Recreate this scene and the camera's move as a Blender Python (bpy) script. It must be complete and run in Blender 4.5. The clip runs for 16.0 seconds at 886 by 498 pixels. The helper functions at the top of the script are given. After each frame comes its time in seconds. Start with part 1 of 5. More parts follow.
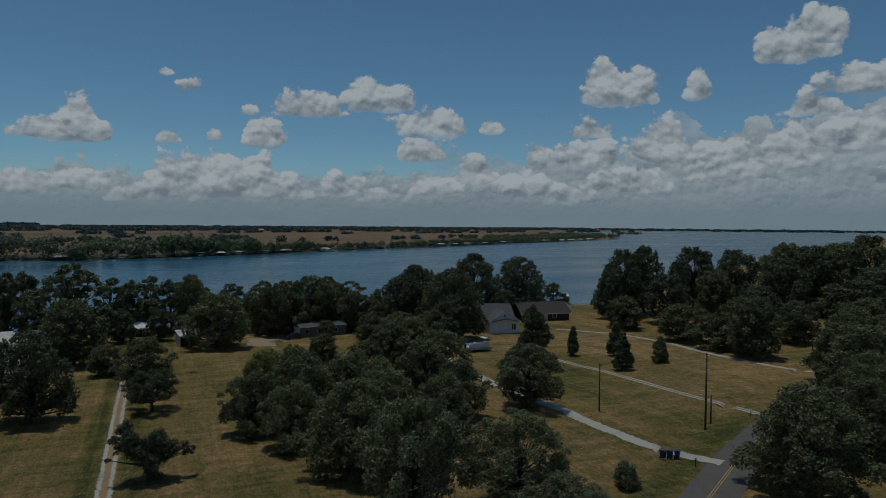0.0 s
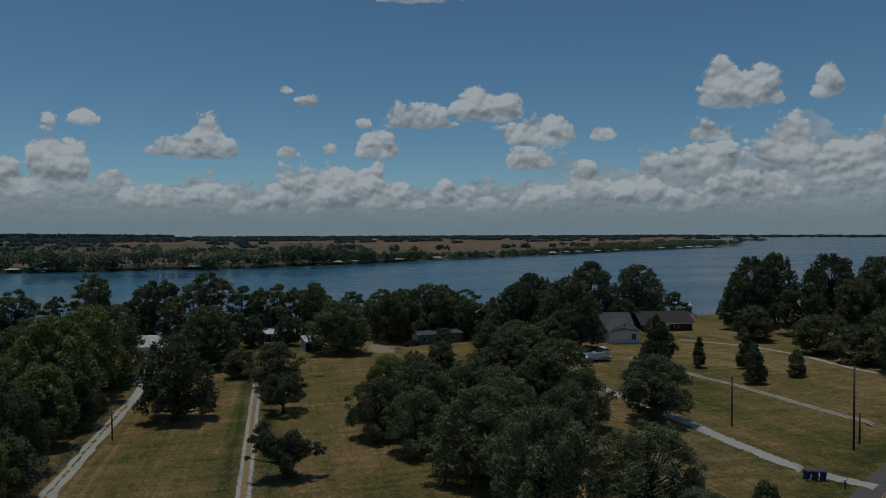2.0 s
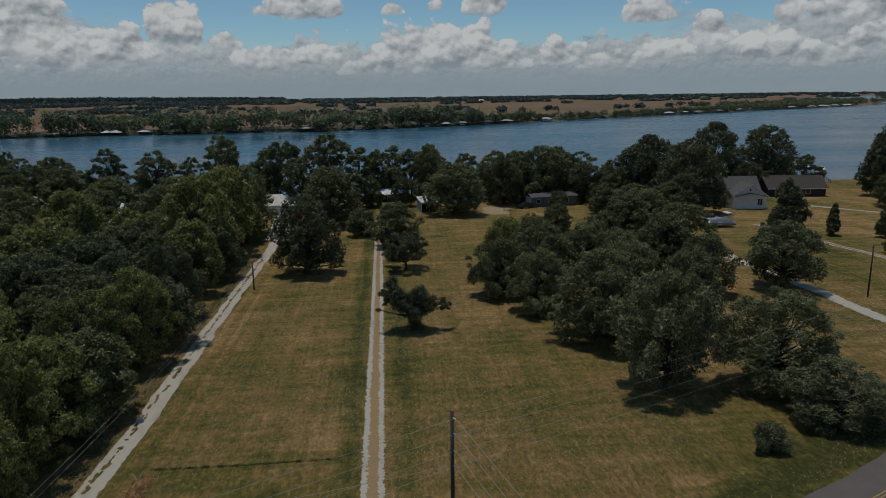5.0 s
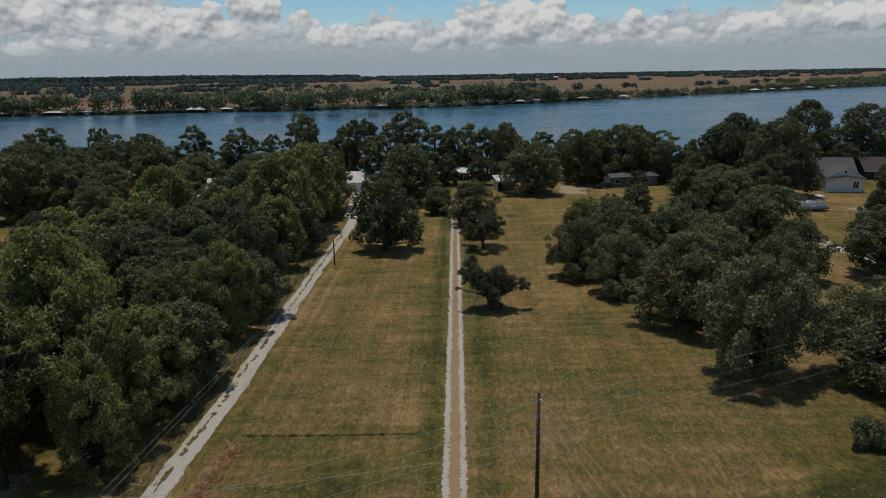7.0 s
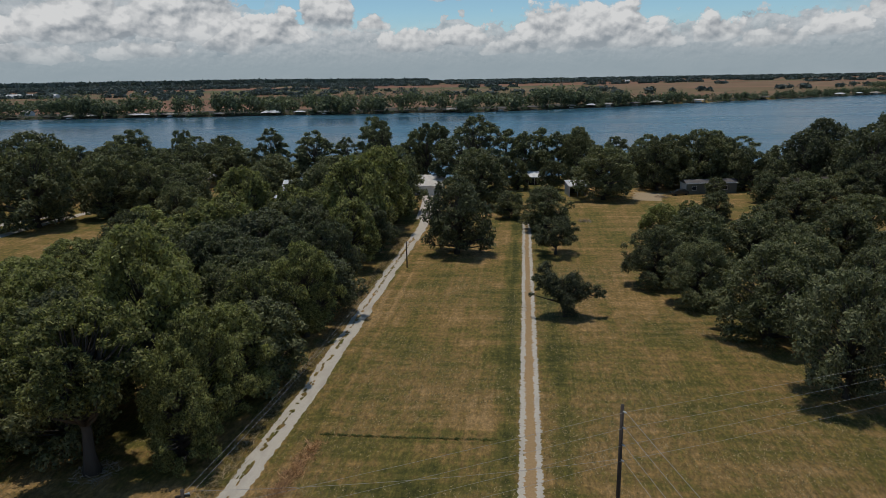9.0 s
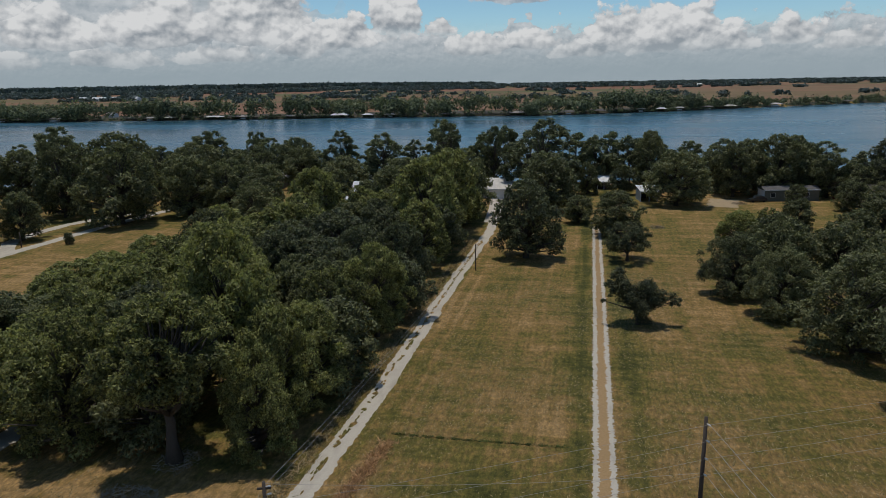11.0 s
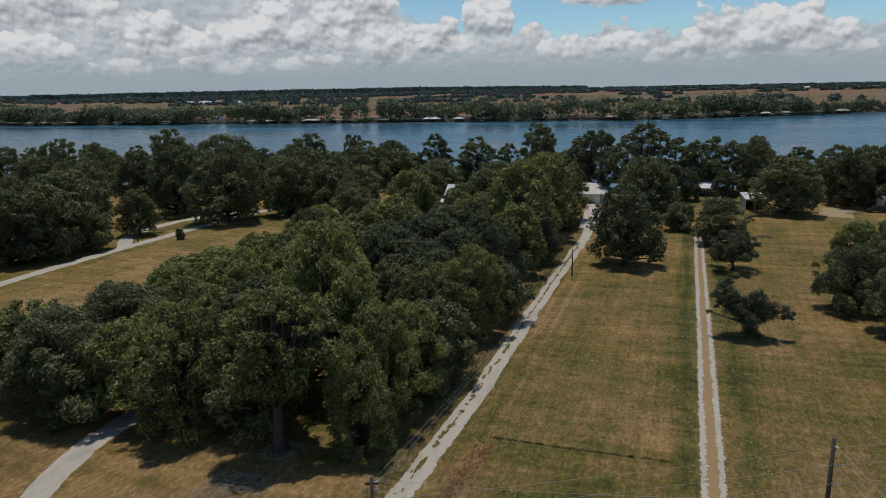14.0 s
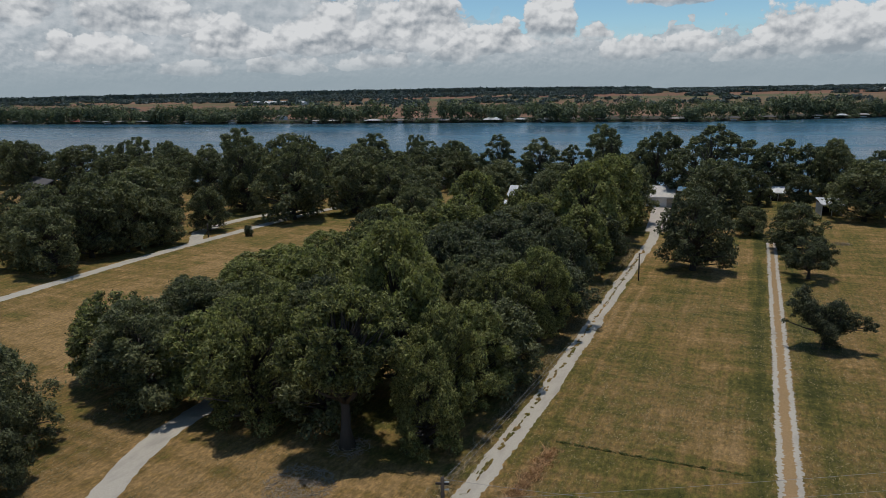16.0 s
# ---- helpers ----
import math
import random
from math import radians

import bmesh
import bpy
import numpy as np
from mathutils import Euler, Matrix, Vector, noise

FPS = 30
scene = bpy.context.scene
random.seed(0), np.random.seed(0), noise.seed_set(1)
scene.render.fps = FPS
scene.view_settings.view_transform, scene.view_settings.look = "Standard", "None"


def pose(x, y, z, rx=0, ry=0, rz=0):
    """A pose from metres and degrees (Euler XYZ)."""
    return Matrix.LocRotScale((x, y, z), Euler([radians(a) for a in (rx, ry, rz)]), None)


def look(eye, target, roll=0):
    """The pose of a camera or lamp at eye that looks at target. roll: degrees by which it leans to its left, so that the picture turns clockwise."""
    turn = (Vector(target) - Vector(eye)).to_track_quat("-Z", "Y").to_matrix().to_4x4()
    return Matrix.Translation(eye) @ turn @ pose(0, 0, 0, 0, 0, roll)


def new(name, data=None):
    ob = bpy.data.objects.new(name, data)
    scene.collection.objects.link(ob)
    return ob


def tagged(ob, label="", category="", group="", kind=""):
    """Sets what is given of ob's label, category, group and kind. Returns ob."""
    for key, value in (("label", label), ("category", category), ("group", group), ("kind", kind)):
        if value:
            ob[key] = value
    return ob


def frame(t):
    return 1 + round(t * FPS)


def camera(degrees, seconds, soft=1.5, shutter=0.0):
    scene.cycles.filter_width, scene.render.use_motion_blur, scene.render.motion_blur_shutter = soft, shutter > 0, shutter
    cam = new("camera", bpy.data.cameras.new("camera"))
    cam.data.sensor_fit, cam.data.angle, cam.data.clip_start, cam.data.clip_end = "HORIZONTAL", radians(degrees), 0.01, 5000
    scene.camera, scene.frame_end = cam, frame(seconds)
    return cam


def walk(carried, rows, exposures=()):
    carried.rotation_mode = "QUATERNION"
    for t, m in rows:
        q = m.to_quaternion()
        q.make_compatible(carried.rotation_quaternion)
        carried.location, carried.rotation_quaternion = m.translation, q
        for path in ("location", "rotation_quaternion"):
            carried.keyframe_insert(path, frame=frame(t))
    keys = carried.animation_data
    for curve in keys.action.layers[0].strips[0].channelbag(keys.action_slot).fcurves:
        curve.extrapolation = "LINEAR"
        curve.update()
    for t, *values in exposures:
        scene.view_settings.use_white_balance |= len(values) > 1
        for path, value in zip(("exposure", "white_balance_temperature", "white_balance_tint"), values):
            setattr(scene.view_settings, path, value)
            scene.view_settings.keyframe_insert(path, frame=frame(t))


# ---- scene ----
EXPOSURES = [(0.0, -1.37, 5800, 3), (3.6, -1.34, 5850, 3), (4.5, -1.08, 6150, 6), (7.0, -0.52, 6450, 10), (16.0, -0.40, 6350, 10)]
cam = camera(64.67, 16.0, soft=0.7)

# seconds, x, y, z, turn to the left, tilt from straight down, lean
PATH = [
    (0.0, 5.16, -1.04, 30.09, -22.41, 87.94, 0.40),
    (0.5, 4.77, -0.93, 30.04, -18.58, 88.13, 0.19),
    (1.0, 4.38, -0.82, 30.00, -16.35, 88.31, 0.00),
    (1.5, 3.98, -0.69, 29.96, -14.71, 88.48, -0.14),
    (2.0, 3.57, -0.56, 29.94, -13.46, 88.64, -0.20),
    (2.5, 3.16, -0.44, 29.92, -12.37, 88.79, -0.34),
    (3.0, 2.76, -0.33, 29.90, -10.85, 88.96, -0.45),
    (3.5, 2.36, -0.25, 29.87, -9.19, 89.10, -0.58),
    (3.6, 2.28, -0.24, 29.87, -8.89, 89.00, -0.59),
    (3.7, 2.21, -0.23, 29.86, -8.58, 88.80, -0.60),
    (3.8, 2.13, -0.22, 29.86, -8.28, 87.75, -0.61),
    (3.9, 2.05, -0.21, 29.85, -7.98, 86.00, -0.61),
    (4.0, 1.98, -0.20, 29.85, -7.68, 84.14, -0.62),
    (4.1, 1.91, -0.19, 29.85, -7.38, 82.25, -0.64),
    (4.2, 1.84, -0.18, 29.85, -7.09, 80.40, -0.66),
    (4.3, 1.77, -0.17, 29.85, -6.80, 78.80, -0.68),
    (4.4, 1.70, -0.16, 29.85, -6.51, 78.05, -0.70),
    (4.5, 1.62, -0.15, 29.85, -6.22, 77.79, -0.72),
    (4.7, 1.49, -0.14, 29.86, -5.63, 77.65, -0.74),
    (7.0, 0.00, 0.00, 30.00, 1.15, 75.78, -0.96),
    (7.5, -0.32, 0.03, 30.04, 2.56, 75.87, -1.03),
    (8.0, -0.63, 0.07, 30.08, 4.01, 75.99, -1.00),
    (8.5, -0.93, 0.10, 30.10, 5.29, 76.07, -1.03),
    (9.0, -1.22, 0.11, 30.11, 6.60, 76.15, -1.03),
    (11.5, -2.59, 0.11, 29.99, 13.13, 76.60, -1.12),
    (12.0, -2.85, 0.09, 29.95, 14.40, 76.69, -1.17),
    (12.5, -3.10, 0.05, 29.92, 15.58, 76.75, -1.14),
    (13.0, -3.34, 0.01, 29.89, 16.67, 76.83, -1.21),
    (13.5, -3.58, -0.04, 29.88, 17.90, 76.90, -1.20),
    (14.0, -3.82, -0.09, 29.88, 19.08, 76.97, -1.22),
    (14.5, -4.06, -0.16, 29.88, 20.23, 77.00, -1.22),
    (15.0, -4.31, -0.23, 29.89, 21.37, 77.03, -1.21),
    (15.5, -4.57, -0.30, 29.89, 22.64, 77.07, -1.22),
    (16.0, -4.84, -0.36, 29.90, 23.87, 77.11, -1.16),
]
walk(cam, [(t, pose(x, y, z, tilt, 0, turn) @ pose(0, 0, 0, 0, 0, lean)) for t, x, y, z, turn, tilt, lean in PATH], EXPOSURES)

# ---- light ----
SUN_EL, SUN_AZ = 79.0, -30.0      # height above the horizon; to the left of straight ahead
world = bpy.data.worlds.new("sky")
scene.world = world
world.use_nodes = True
wn = world.node_tree
wn.nodes.clear()
w_out = wn.nodes.new("ShaderNodeOutputWorld")
w_bg = wn.nodes.new("ShaderNodeBackground")
w_sky = wn.nodes.new("ShaderNodeTexSky")
w_sky.sky_type = "NISHITA"
w_sky.sun_disc = False
w_sky.sun_elevation = radians(SUN_EL)
w_sky.sun_rotation = radians(SUN_AZ)
w_sky.air_density, w_sky.dust_density, w_sky.ozone_density = 1.0, 0.2, 1.2
w_sky.altitude = 1800
w_bg.inputs["Strength"].default_value = 0.14
w_tone = wn.nodes.new("ShaderNodeMix")
w_tone.data_type, w_tone.blend_type = "RGBA", "MULTIPLY"
w_tone.inputs[0].default_value = 1.0
w_tone.inputs[7].default_value = (0.85, 1.0, 1.0, 1.0)
wn.links.new(w_sky.outputs[0], w_tone.inputs[6])
wn.links.new(w_tone.outputs[2], w_bg.inputs["Color"])
wn.links.new(w_bg.outputs[0], w_out.inputs["Surface"])
sun_dir = Vector((math.sin(radians(SUN_AZ)) * math.cos(radians(SUN_EL)),
                  math.cos(radians(SUN_AZ)) * math.cos(radians(SUN_EL)), math.sin(radians(SUN_EL))))
sun_data = bpy.data.lights.new("sun", "SUN")
sun_data.energy, sun_data.angle, sun_data.color = 3.4, radians(0.53), (1.0, 0.955, 0.88)
sun = new("sun", sun_data)
sun.matrix_world = look(sun_dir * 200, (0, 0, 0))

# ---- materials ----
class Mat:
    """A node material with a principled surface and short ways to add nodes."""

    def __init__(self, name, color=(0.5, 0.5, 0.5), rough=0.8, metal=0.0, spec=0.3):
        self.m = bpy.data.materials.new(name)
        self.m.use_nodes = True
        self.t = self.m.node_tree
        self.b = self.t.nodes["Principled BSDF"]
        self.b.inputs["Base Color"].default_value = (*color, 1)
        self.b.inputs["Roughness"].default_value = rough
        self.b.inputs["Metallic"].default_value = metal
        self.b.inputs["Specular IOR Level"].default_value = spec
        self._pos = None

    def n(self, kind, **kw):
        node = self.t.nodes.new(kind)
        for k, v in kw.items():
            node.inputs[k].default_value = v
        return node

    def link(self, a, b):
        self.t.links.new(a, b)

    def pos(self, scale=(1, 1, 1), local=False):
        if local:
            src = self.n("ShaderNodeTexCoord").outputs["Object"]
        else:
            src = self.n("ShaderNodeNewGeometry").outputs["Position"]
        mp = self.n("ShaderNodeMapping")
        mp.inputs["Scale"].default_value = scale
        self.link(src, mp.inputs["Vector"])
        return mp.outputs[0]

    def noise(self, scale, detail=4, rough=0.55, stretch=(1, 1, 1), local=False):
        nd = self.n("ShaderNodeTexNoise", Scale=scale, Detail=detail, Roughness=rough)
        self.link(self.pos(stretch, local), nd.inputs["Vector"])
        return nd.outputs["Fac"]

    def ramp(self, fac, stops):
        r = self.n("ShaderNodeValToRGB")
        e = r.color_ramp.elements
        while len(e) < len(stops):
            e.new(0.5)
        for el, (p, c) in zip(e, stops):
            el.position = p
            el.color = (*c, 1) if len(c) == 3 else c
        self.link(fac, r.inputs["Fac"])
        return r.outputs["Color"]

    def mix(self, fac, a, b, blend="MIX"):
        x = self.n("ShaderNodeMix")
        x.data_type = "RGBA"
        x.blend_type = blend
        for val, idx in ((fac, 0), (a, 6), (b, 7)):
            if hasattr(val, "links"):
                self.link(val, x.inputs[idx])
            elif idx == 0:
                x.inputs[0].default_value = val
            else:
                x.inputs[idx].default_value = (*val, 1)
        return x.outputs[2]

    def math(self, op, a, b=0.0, clamp=False):
        x = self.n("ShaderNodeMath")
        x.operation = op
        x.use_clamp = clamp
        for val, idx in ((a, 0), (b, 1)):
            if hasattr(val, "links"):
                self.link(val, x.inputs[idx])
            else:
                x.inputs[idx].default_value = val
        return x.outputs[0]

    def color(self, c):
        self.link(c, self.b.inputs["Base Color"])
        return self

    def bump(self, height, strength=0.3, dist=0.05):
        bp = self.n("ShaderNodeBump", Strength=strength, Distance=dist)
        self.link(height, bp.inputs["Height"])
        self.link(bp.outputs[0], self.b.inputs["Normal"])
        return self


def bw(v):
    return (v, v, v)


def mat_grass():
    """Mown summer lawn: green and straw patches, faint mowing lines, thatch, with greener verges along the drive."""
    m = Mat("mown_grass", rough=0.9, spec=0.12)
    big = m.noise(0.03, 3, 0.55)
    mid = m.noise(0.16, 5, 0.65)
    clod = m.noise(0.9, 5, 0.7, (1.0, 0.55, 1))
    fine = m.noise(5.0, 4, 0.75)
    rows = m.noise(1.5, 3, 0.65, (1.0, 0.05, 1))
    swath = m.noise(0.28, 2, 0.5, (1.0, 0.06, 1))
    sep = m.n("ShaderNodeSeparateXYZ")
    m.link(m.n("ShaderNodeNewGeometry").outputs["Position"], sep.inputs[0])
    x, y = sep.outputs[0], sep.outputs[1]

    def strip(v, centre, half):
        return m.math("SUBTRACT", 1.0, m.math("DIVIDE", m.math("ABSOLUTE", m.math("SUBTRACT", v, centre)), half), True)

    dry = m.math("ADD", m.math("MULTIPLY", big, 0.95), m.math("MULTIPLY", mid, 0.60))
    dry = m.math("SUBTRACT", dry, 0.205)
    dry = m.math("ADD", dry, m.math("MULTIPLY", m.math("SUBTRACT", clod, 0.5), 0.75))
    dry = m.math("ADD", dry, m.math("MULTIPLY", m.math("SUBTRACT", rows, 0.5), 0.45))
    dry = m.math("ADD", dry, m.math("MULTIPLY", m.math("SUBTRACT", swath, 0.5), 0.35))
    cross = m.noise(0.55, 4, 0.65, (0.16, 1.0, 1))
    dry = m.math("ADD", dry, m.math("MULTIPLY", m.math("SUBTRACT", cross, 0.5), 0.75))
    verge = m.math("MAXIMUM", strip(x, 2.6, 2.0), strip(x, -2.4, 1.6))
    along = m.math("SUBTRACT", m.math("MULTIPLY", y, 0.86), m.math("MULTIPLY", x, 0.5))
    verge = m.math("MAXIMUM", verge, m.math("MULTIPLY", strip(along, 24.6, 4.2), m.math("MULTIPLY", strip(x, 60.0, 45.0), 3.0, True)))
    verge = m.math("MAXIMUM", verge, m.math("MULTIPLY", strip(y, 46.0, 8.5), strip(x, -10.0, 8.5)))
    dry = m.math("SUBTRACT", dry, m.math("MULTIPLY", verge, 0.28))
    cut = m.math("MAXIMUM", strip(x, -20.2, 0.7), strip(x, -18.4, 0.6))
    dry = m.math("ADD", dry, m.math("MULTIPLY", m.math("MULTIPLY", cut, strip(y, 90.0, 60.0)), 0.22))
    drain = m.math("MULTIPLY", strip(m.math("ADD", y, m.math("MULTIPLY", clod, 0.5)), 53.7, 0.4), m.math("MULTIPLY", strip(x, -10.5, 8.0), 4.0, True))
    dry = m.math("SUBTRACT", dry, m.math("MULTIPLY", drain, 0.13))
    right = m.math("MULTIPLY", strip(x, 92.0, 40.0), strip(y, 105.0, 50.0))
    far_left = m.math("MULTIPLY", strip(x, -86.0, 24.0), strip(y, 85.0, 60.0))
    dry = m.math("ADD", dry, m.math("MULTIPLY", m.math("MAXIMUM", m.math("MULTIPLY", right, 0.3), far_left), 0.14))
    litter = m.math("MULTIPLY", strip(x, -38.0, 17.0), strip(y, 38.0, 16.0))
    dry = m.math("ADD", dry, m.math("MULTIPLY", m.math("MULTIPLY", litter, 1.8, True), 0.24))
    c = m.ramp(dry, [(0.22, (0.066, 0.066, 0.017)), (0.38, (0.122, 0.108, 0.027)), (0.50, (0.178, 0.134, 0.039)),
                     (0.60, (0.224, 0.146, 0.051)), (0.80, (0.345, 0.220, 0.092))])
    straw = m.noise(2.2, 6, 0.8, (1.3, 0.6, 1))
    f = m.ramp(straw, [(0.32, bw(0.45)), (0.5, bw(0.95)), (0.66, (1.75, 1.6, 1.4))])
    c = m.mix(0.9, c, f, "MULTIPLY")
    m.color(c).bump(m.math("ADD", fine, m.math("MULTIPLY", straw, 2.0)), 0.8, 0.2)
    return m.m


def mat_gravel(name, a, b, centre=None, width=1.9):
    """Pale crushed stone, dusty, with darker worn spots."""
    m = Mat(name, rough=0.95, spec=0.1)
    g = m.noise(6.0, 5, 0.7)
    s = m.noise(0.5, 5, 0.65, (1, 0.35, 1))
    c = m.mix(g, a, b)
    c = m.mix(m.ramp(s, [(0.5, bw(0)), (0.72, bw(1))]), c, tuple(v * 0.62 for v in b))
    m.color(c).bump(g, 0.6, 0.06)
    return m.m


def mat_leaf(name, dark, light, trans=0.35):
    """Leaves: colour by leaf and by tree, a little gloss, some light through the blade."""
    m = Mat(name, rough=0.58, spec=0.16)
    geo = m.n("ShaderNodeNewGeometry")
    info = m.n("ShaderNodeObjectInfo")
    clump = m.noise(0.35, 3, 0.6)
    k = m.math("ADD", m.math("MULTIPLY", geo.outputs["Random Per Island"], 0.86), m.math("MULTIPLY", m.math("SUBTRACT", clump, 0.22), 0.85))
    k = m.math("ADD", k, m.math("MULTIPLY", m.math("SUBTRACT", info.outputs["Random"], 0.5), 0.35))
    c = m.ramp(k, [(0.2, dark), (0.6, tuple(0.5 * a + 0.5 * b for a, b in zip(dark, light))), (0.95, tuple(v * 1.35 for v in light))])
    m.color(c)
    tr = m.n("ShaderNodeBsdfTranslucent")
    m.link(m.mix(0.6, c, (0.9, 1.0, 0.35), "MULTIPLY"), tr.inputs["Color"])
    mx = m.n("ShaderNodeMixShader", Fac=trans)
    m.link(m.b.outputs[0], mx.inputs[1])
    m.link(tr.outputs[0], mx.inputs[2])
    m.link(mx.outputs[0], m.t.nodes["Material Output"].inputs["Surface"])
    return m.m


def mat_bark(name, a, b):
    m = Mat(name, rough=0.95, spec=0.1)
    n = m.noise(5.0, 5, 0.7, (1, 1, 0.2))
    m.color(m.mix(n, a, b)).bump(n, 0.8, 0.05)
    return m.m


def mat_plain(name, color, rough=0.7, var=0.25, scale=1.5, metal=0.0, spec=0.3, bump=0.1):
    """Painted or raw surface with stains at two scales."""
    m = Mat(name, color, rough, metal, spec)
    a = m.noise(scale, 5, 0.6)
    b = m.noise(scale * 9, 4, 0.6)
    k = m.math("ADD", m.math("MULTIPLY", a, 0.7), m.math("MULTIPLY", b, 0.3))
    lo = tuple(v * (1 - var) for v in color)
    hi = tuple(min(1.0, v * (1 + var * 0.6)) for v in color)
    m.color(m.ramp(k, [(0.3, lo), (0.7, hi)]))
    if bump:
        m.bump(b, bump, 0.02)
    return m.m


def mat_roof_metal(name, color, rough=0.45):
    """Ribbed sheet roofing with rust and dirt streaks."""
    m = Mat(name, color, rough, 0.0, 0.5)
    s = m.noise(0.8, 5, 0.65, (1, 0.25, 1))
    m.color(m.ramp(s, [(0.35, tuple(v * 0.72 for v in color)), (0.65, color)]))
    return m.m


def mat_asphalt():
    m = Mat("asphalt", rough=0.9, spec=0.2)
    a = m.noise(0.4, 5, 0.6, (1, 1, 1))
    b = m.noise(14, 4, 0.7)
    c = m.mix(b, (0.085, 0.072, 0.062), (0.16, 0.135, 0.115))
    c = m.mix(0.6, c, m.ramp(a, [(0.3, bw(0.75)), (0.7, bw(1.15))]), "MULTIPLY")
    m.color(c).bump(b, 0.3, 0.02)
    return m.m


def mat_water():
    """Lake water ruffled by a light wind."""
    m = Mat("lake_water", (0.012, 0.035, 0.055), 0.12, 0.0, 0.5)
    m.b.inputs["IOR"].default_value = 1.33
    a = m.noise(0.22, 3, 0.5, (0.5, 1.2, 1))
    b = m.noise(0.012, 5, 0.6, (0.35, 1.3, 1))
    m.bump(a, 0.4, 0.45)
    m.link(m.math("ADD", m.math("MULTIPLY", b, 0.34), 0.08), m.b.inputs["Roughness"])
    m.color(m.ramp(b, [(0.38, (0.012, 0.048, 0.072)), (0.62, (0.030, 0.092, 0.125))]))
    return m.m


def mat_farm():
    """Farmland across the lake: large fields of straw, bare soil and green crop."""
    m = Mat("farmland", rough=0.95, spec=0.1)
    v = m.n("ShaderNodeTexVoronoi", Scale=1.0)
    v.distance = "CHEBYCHEV"
    m.link(m.pos((0.0011, 0.0034, 1)), v.inputs["Vector"])
    sep = m.n("ShaderNodeSeparateColor")
    m.link(v.outputs["Color"], sep.inputs[0])
    c = m.ramp(sep.outputs[0], [(0.0, (0.205, 0.100, 0.064)), (0.34, (0.18, 0.115, 0.064)), (0.62, (0.095, 0.105, 0.045)),
                                (0.80, (0.215, 0.122, 0.075))])
    n = m.noise(0.02, 5, 0.6, (1, 0.3, 1))
    c = m.mix(0.7, c, m.ramp(n, [(0.3, bw(0.7)), (0.7, bw(1.2))]), "MULTIPLY")
    m.color(c)
    return m.m


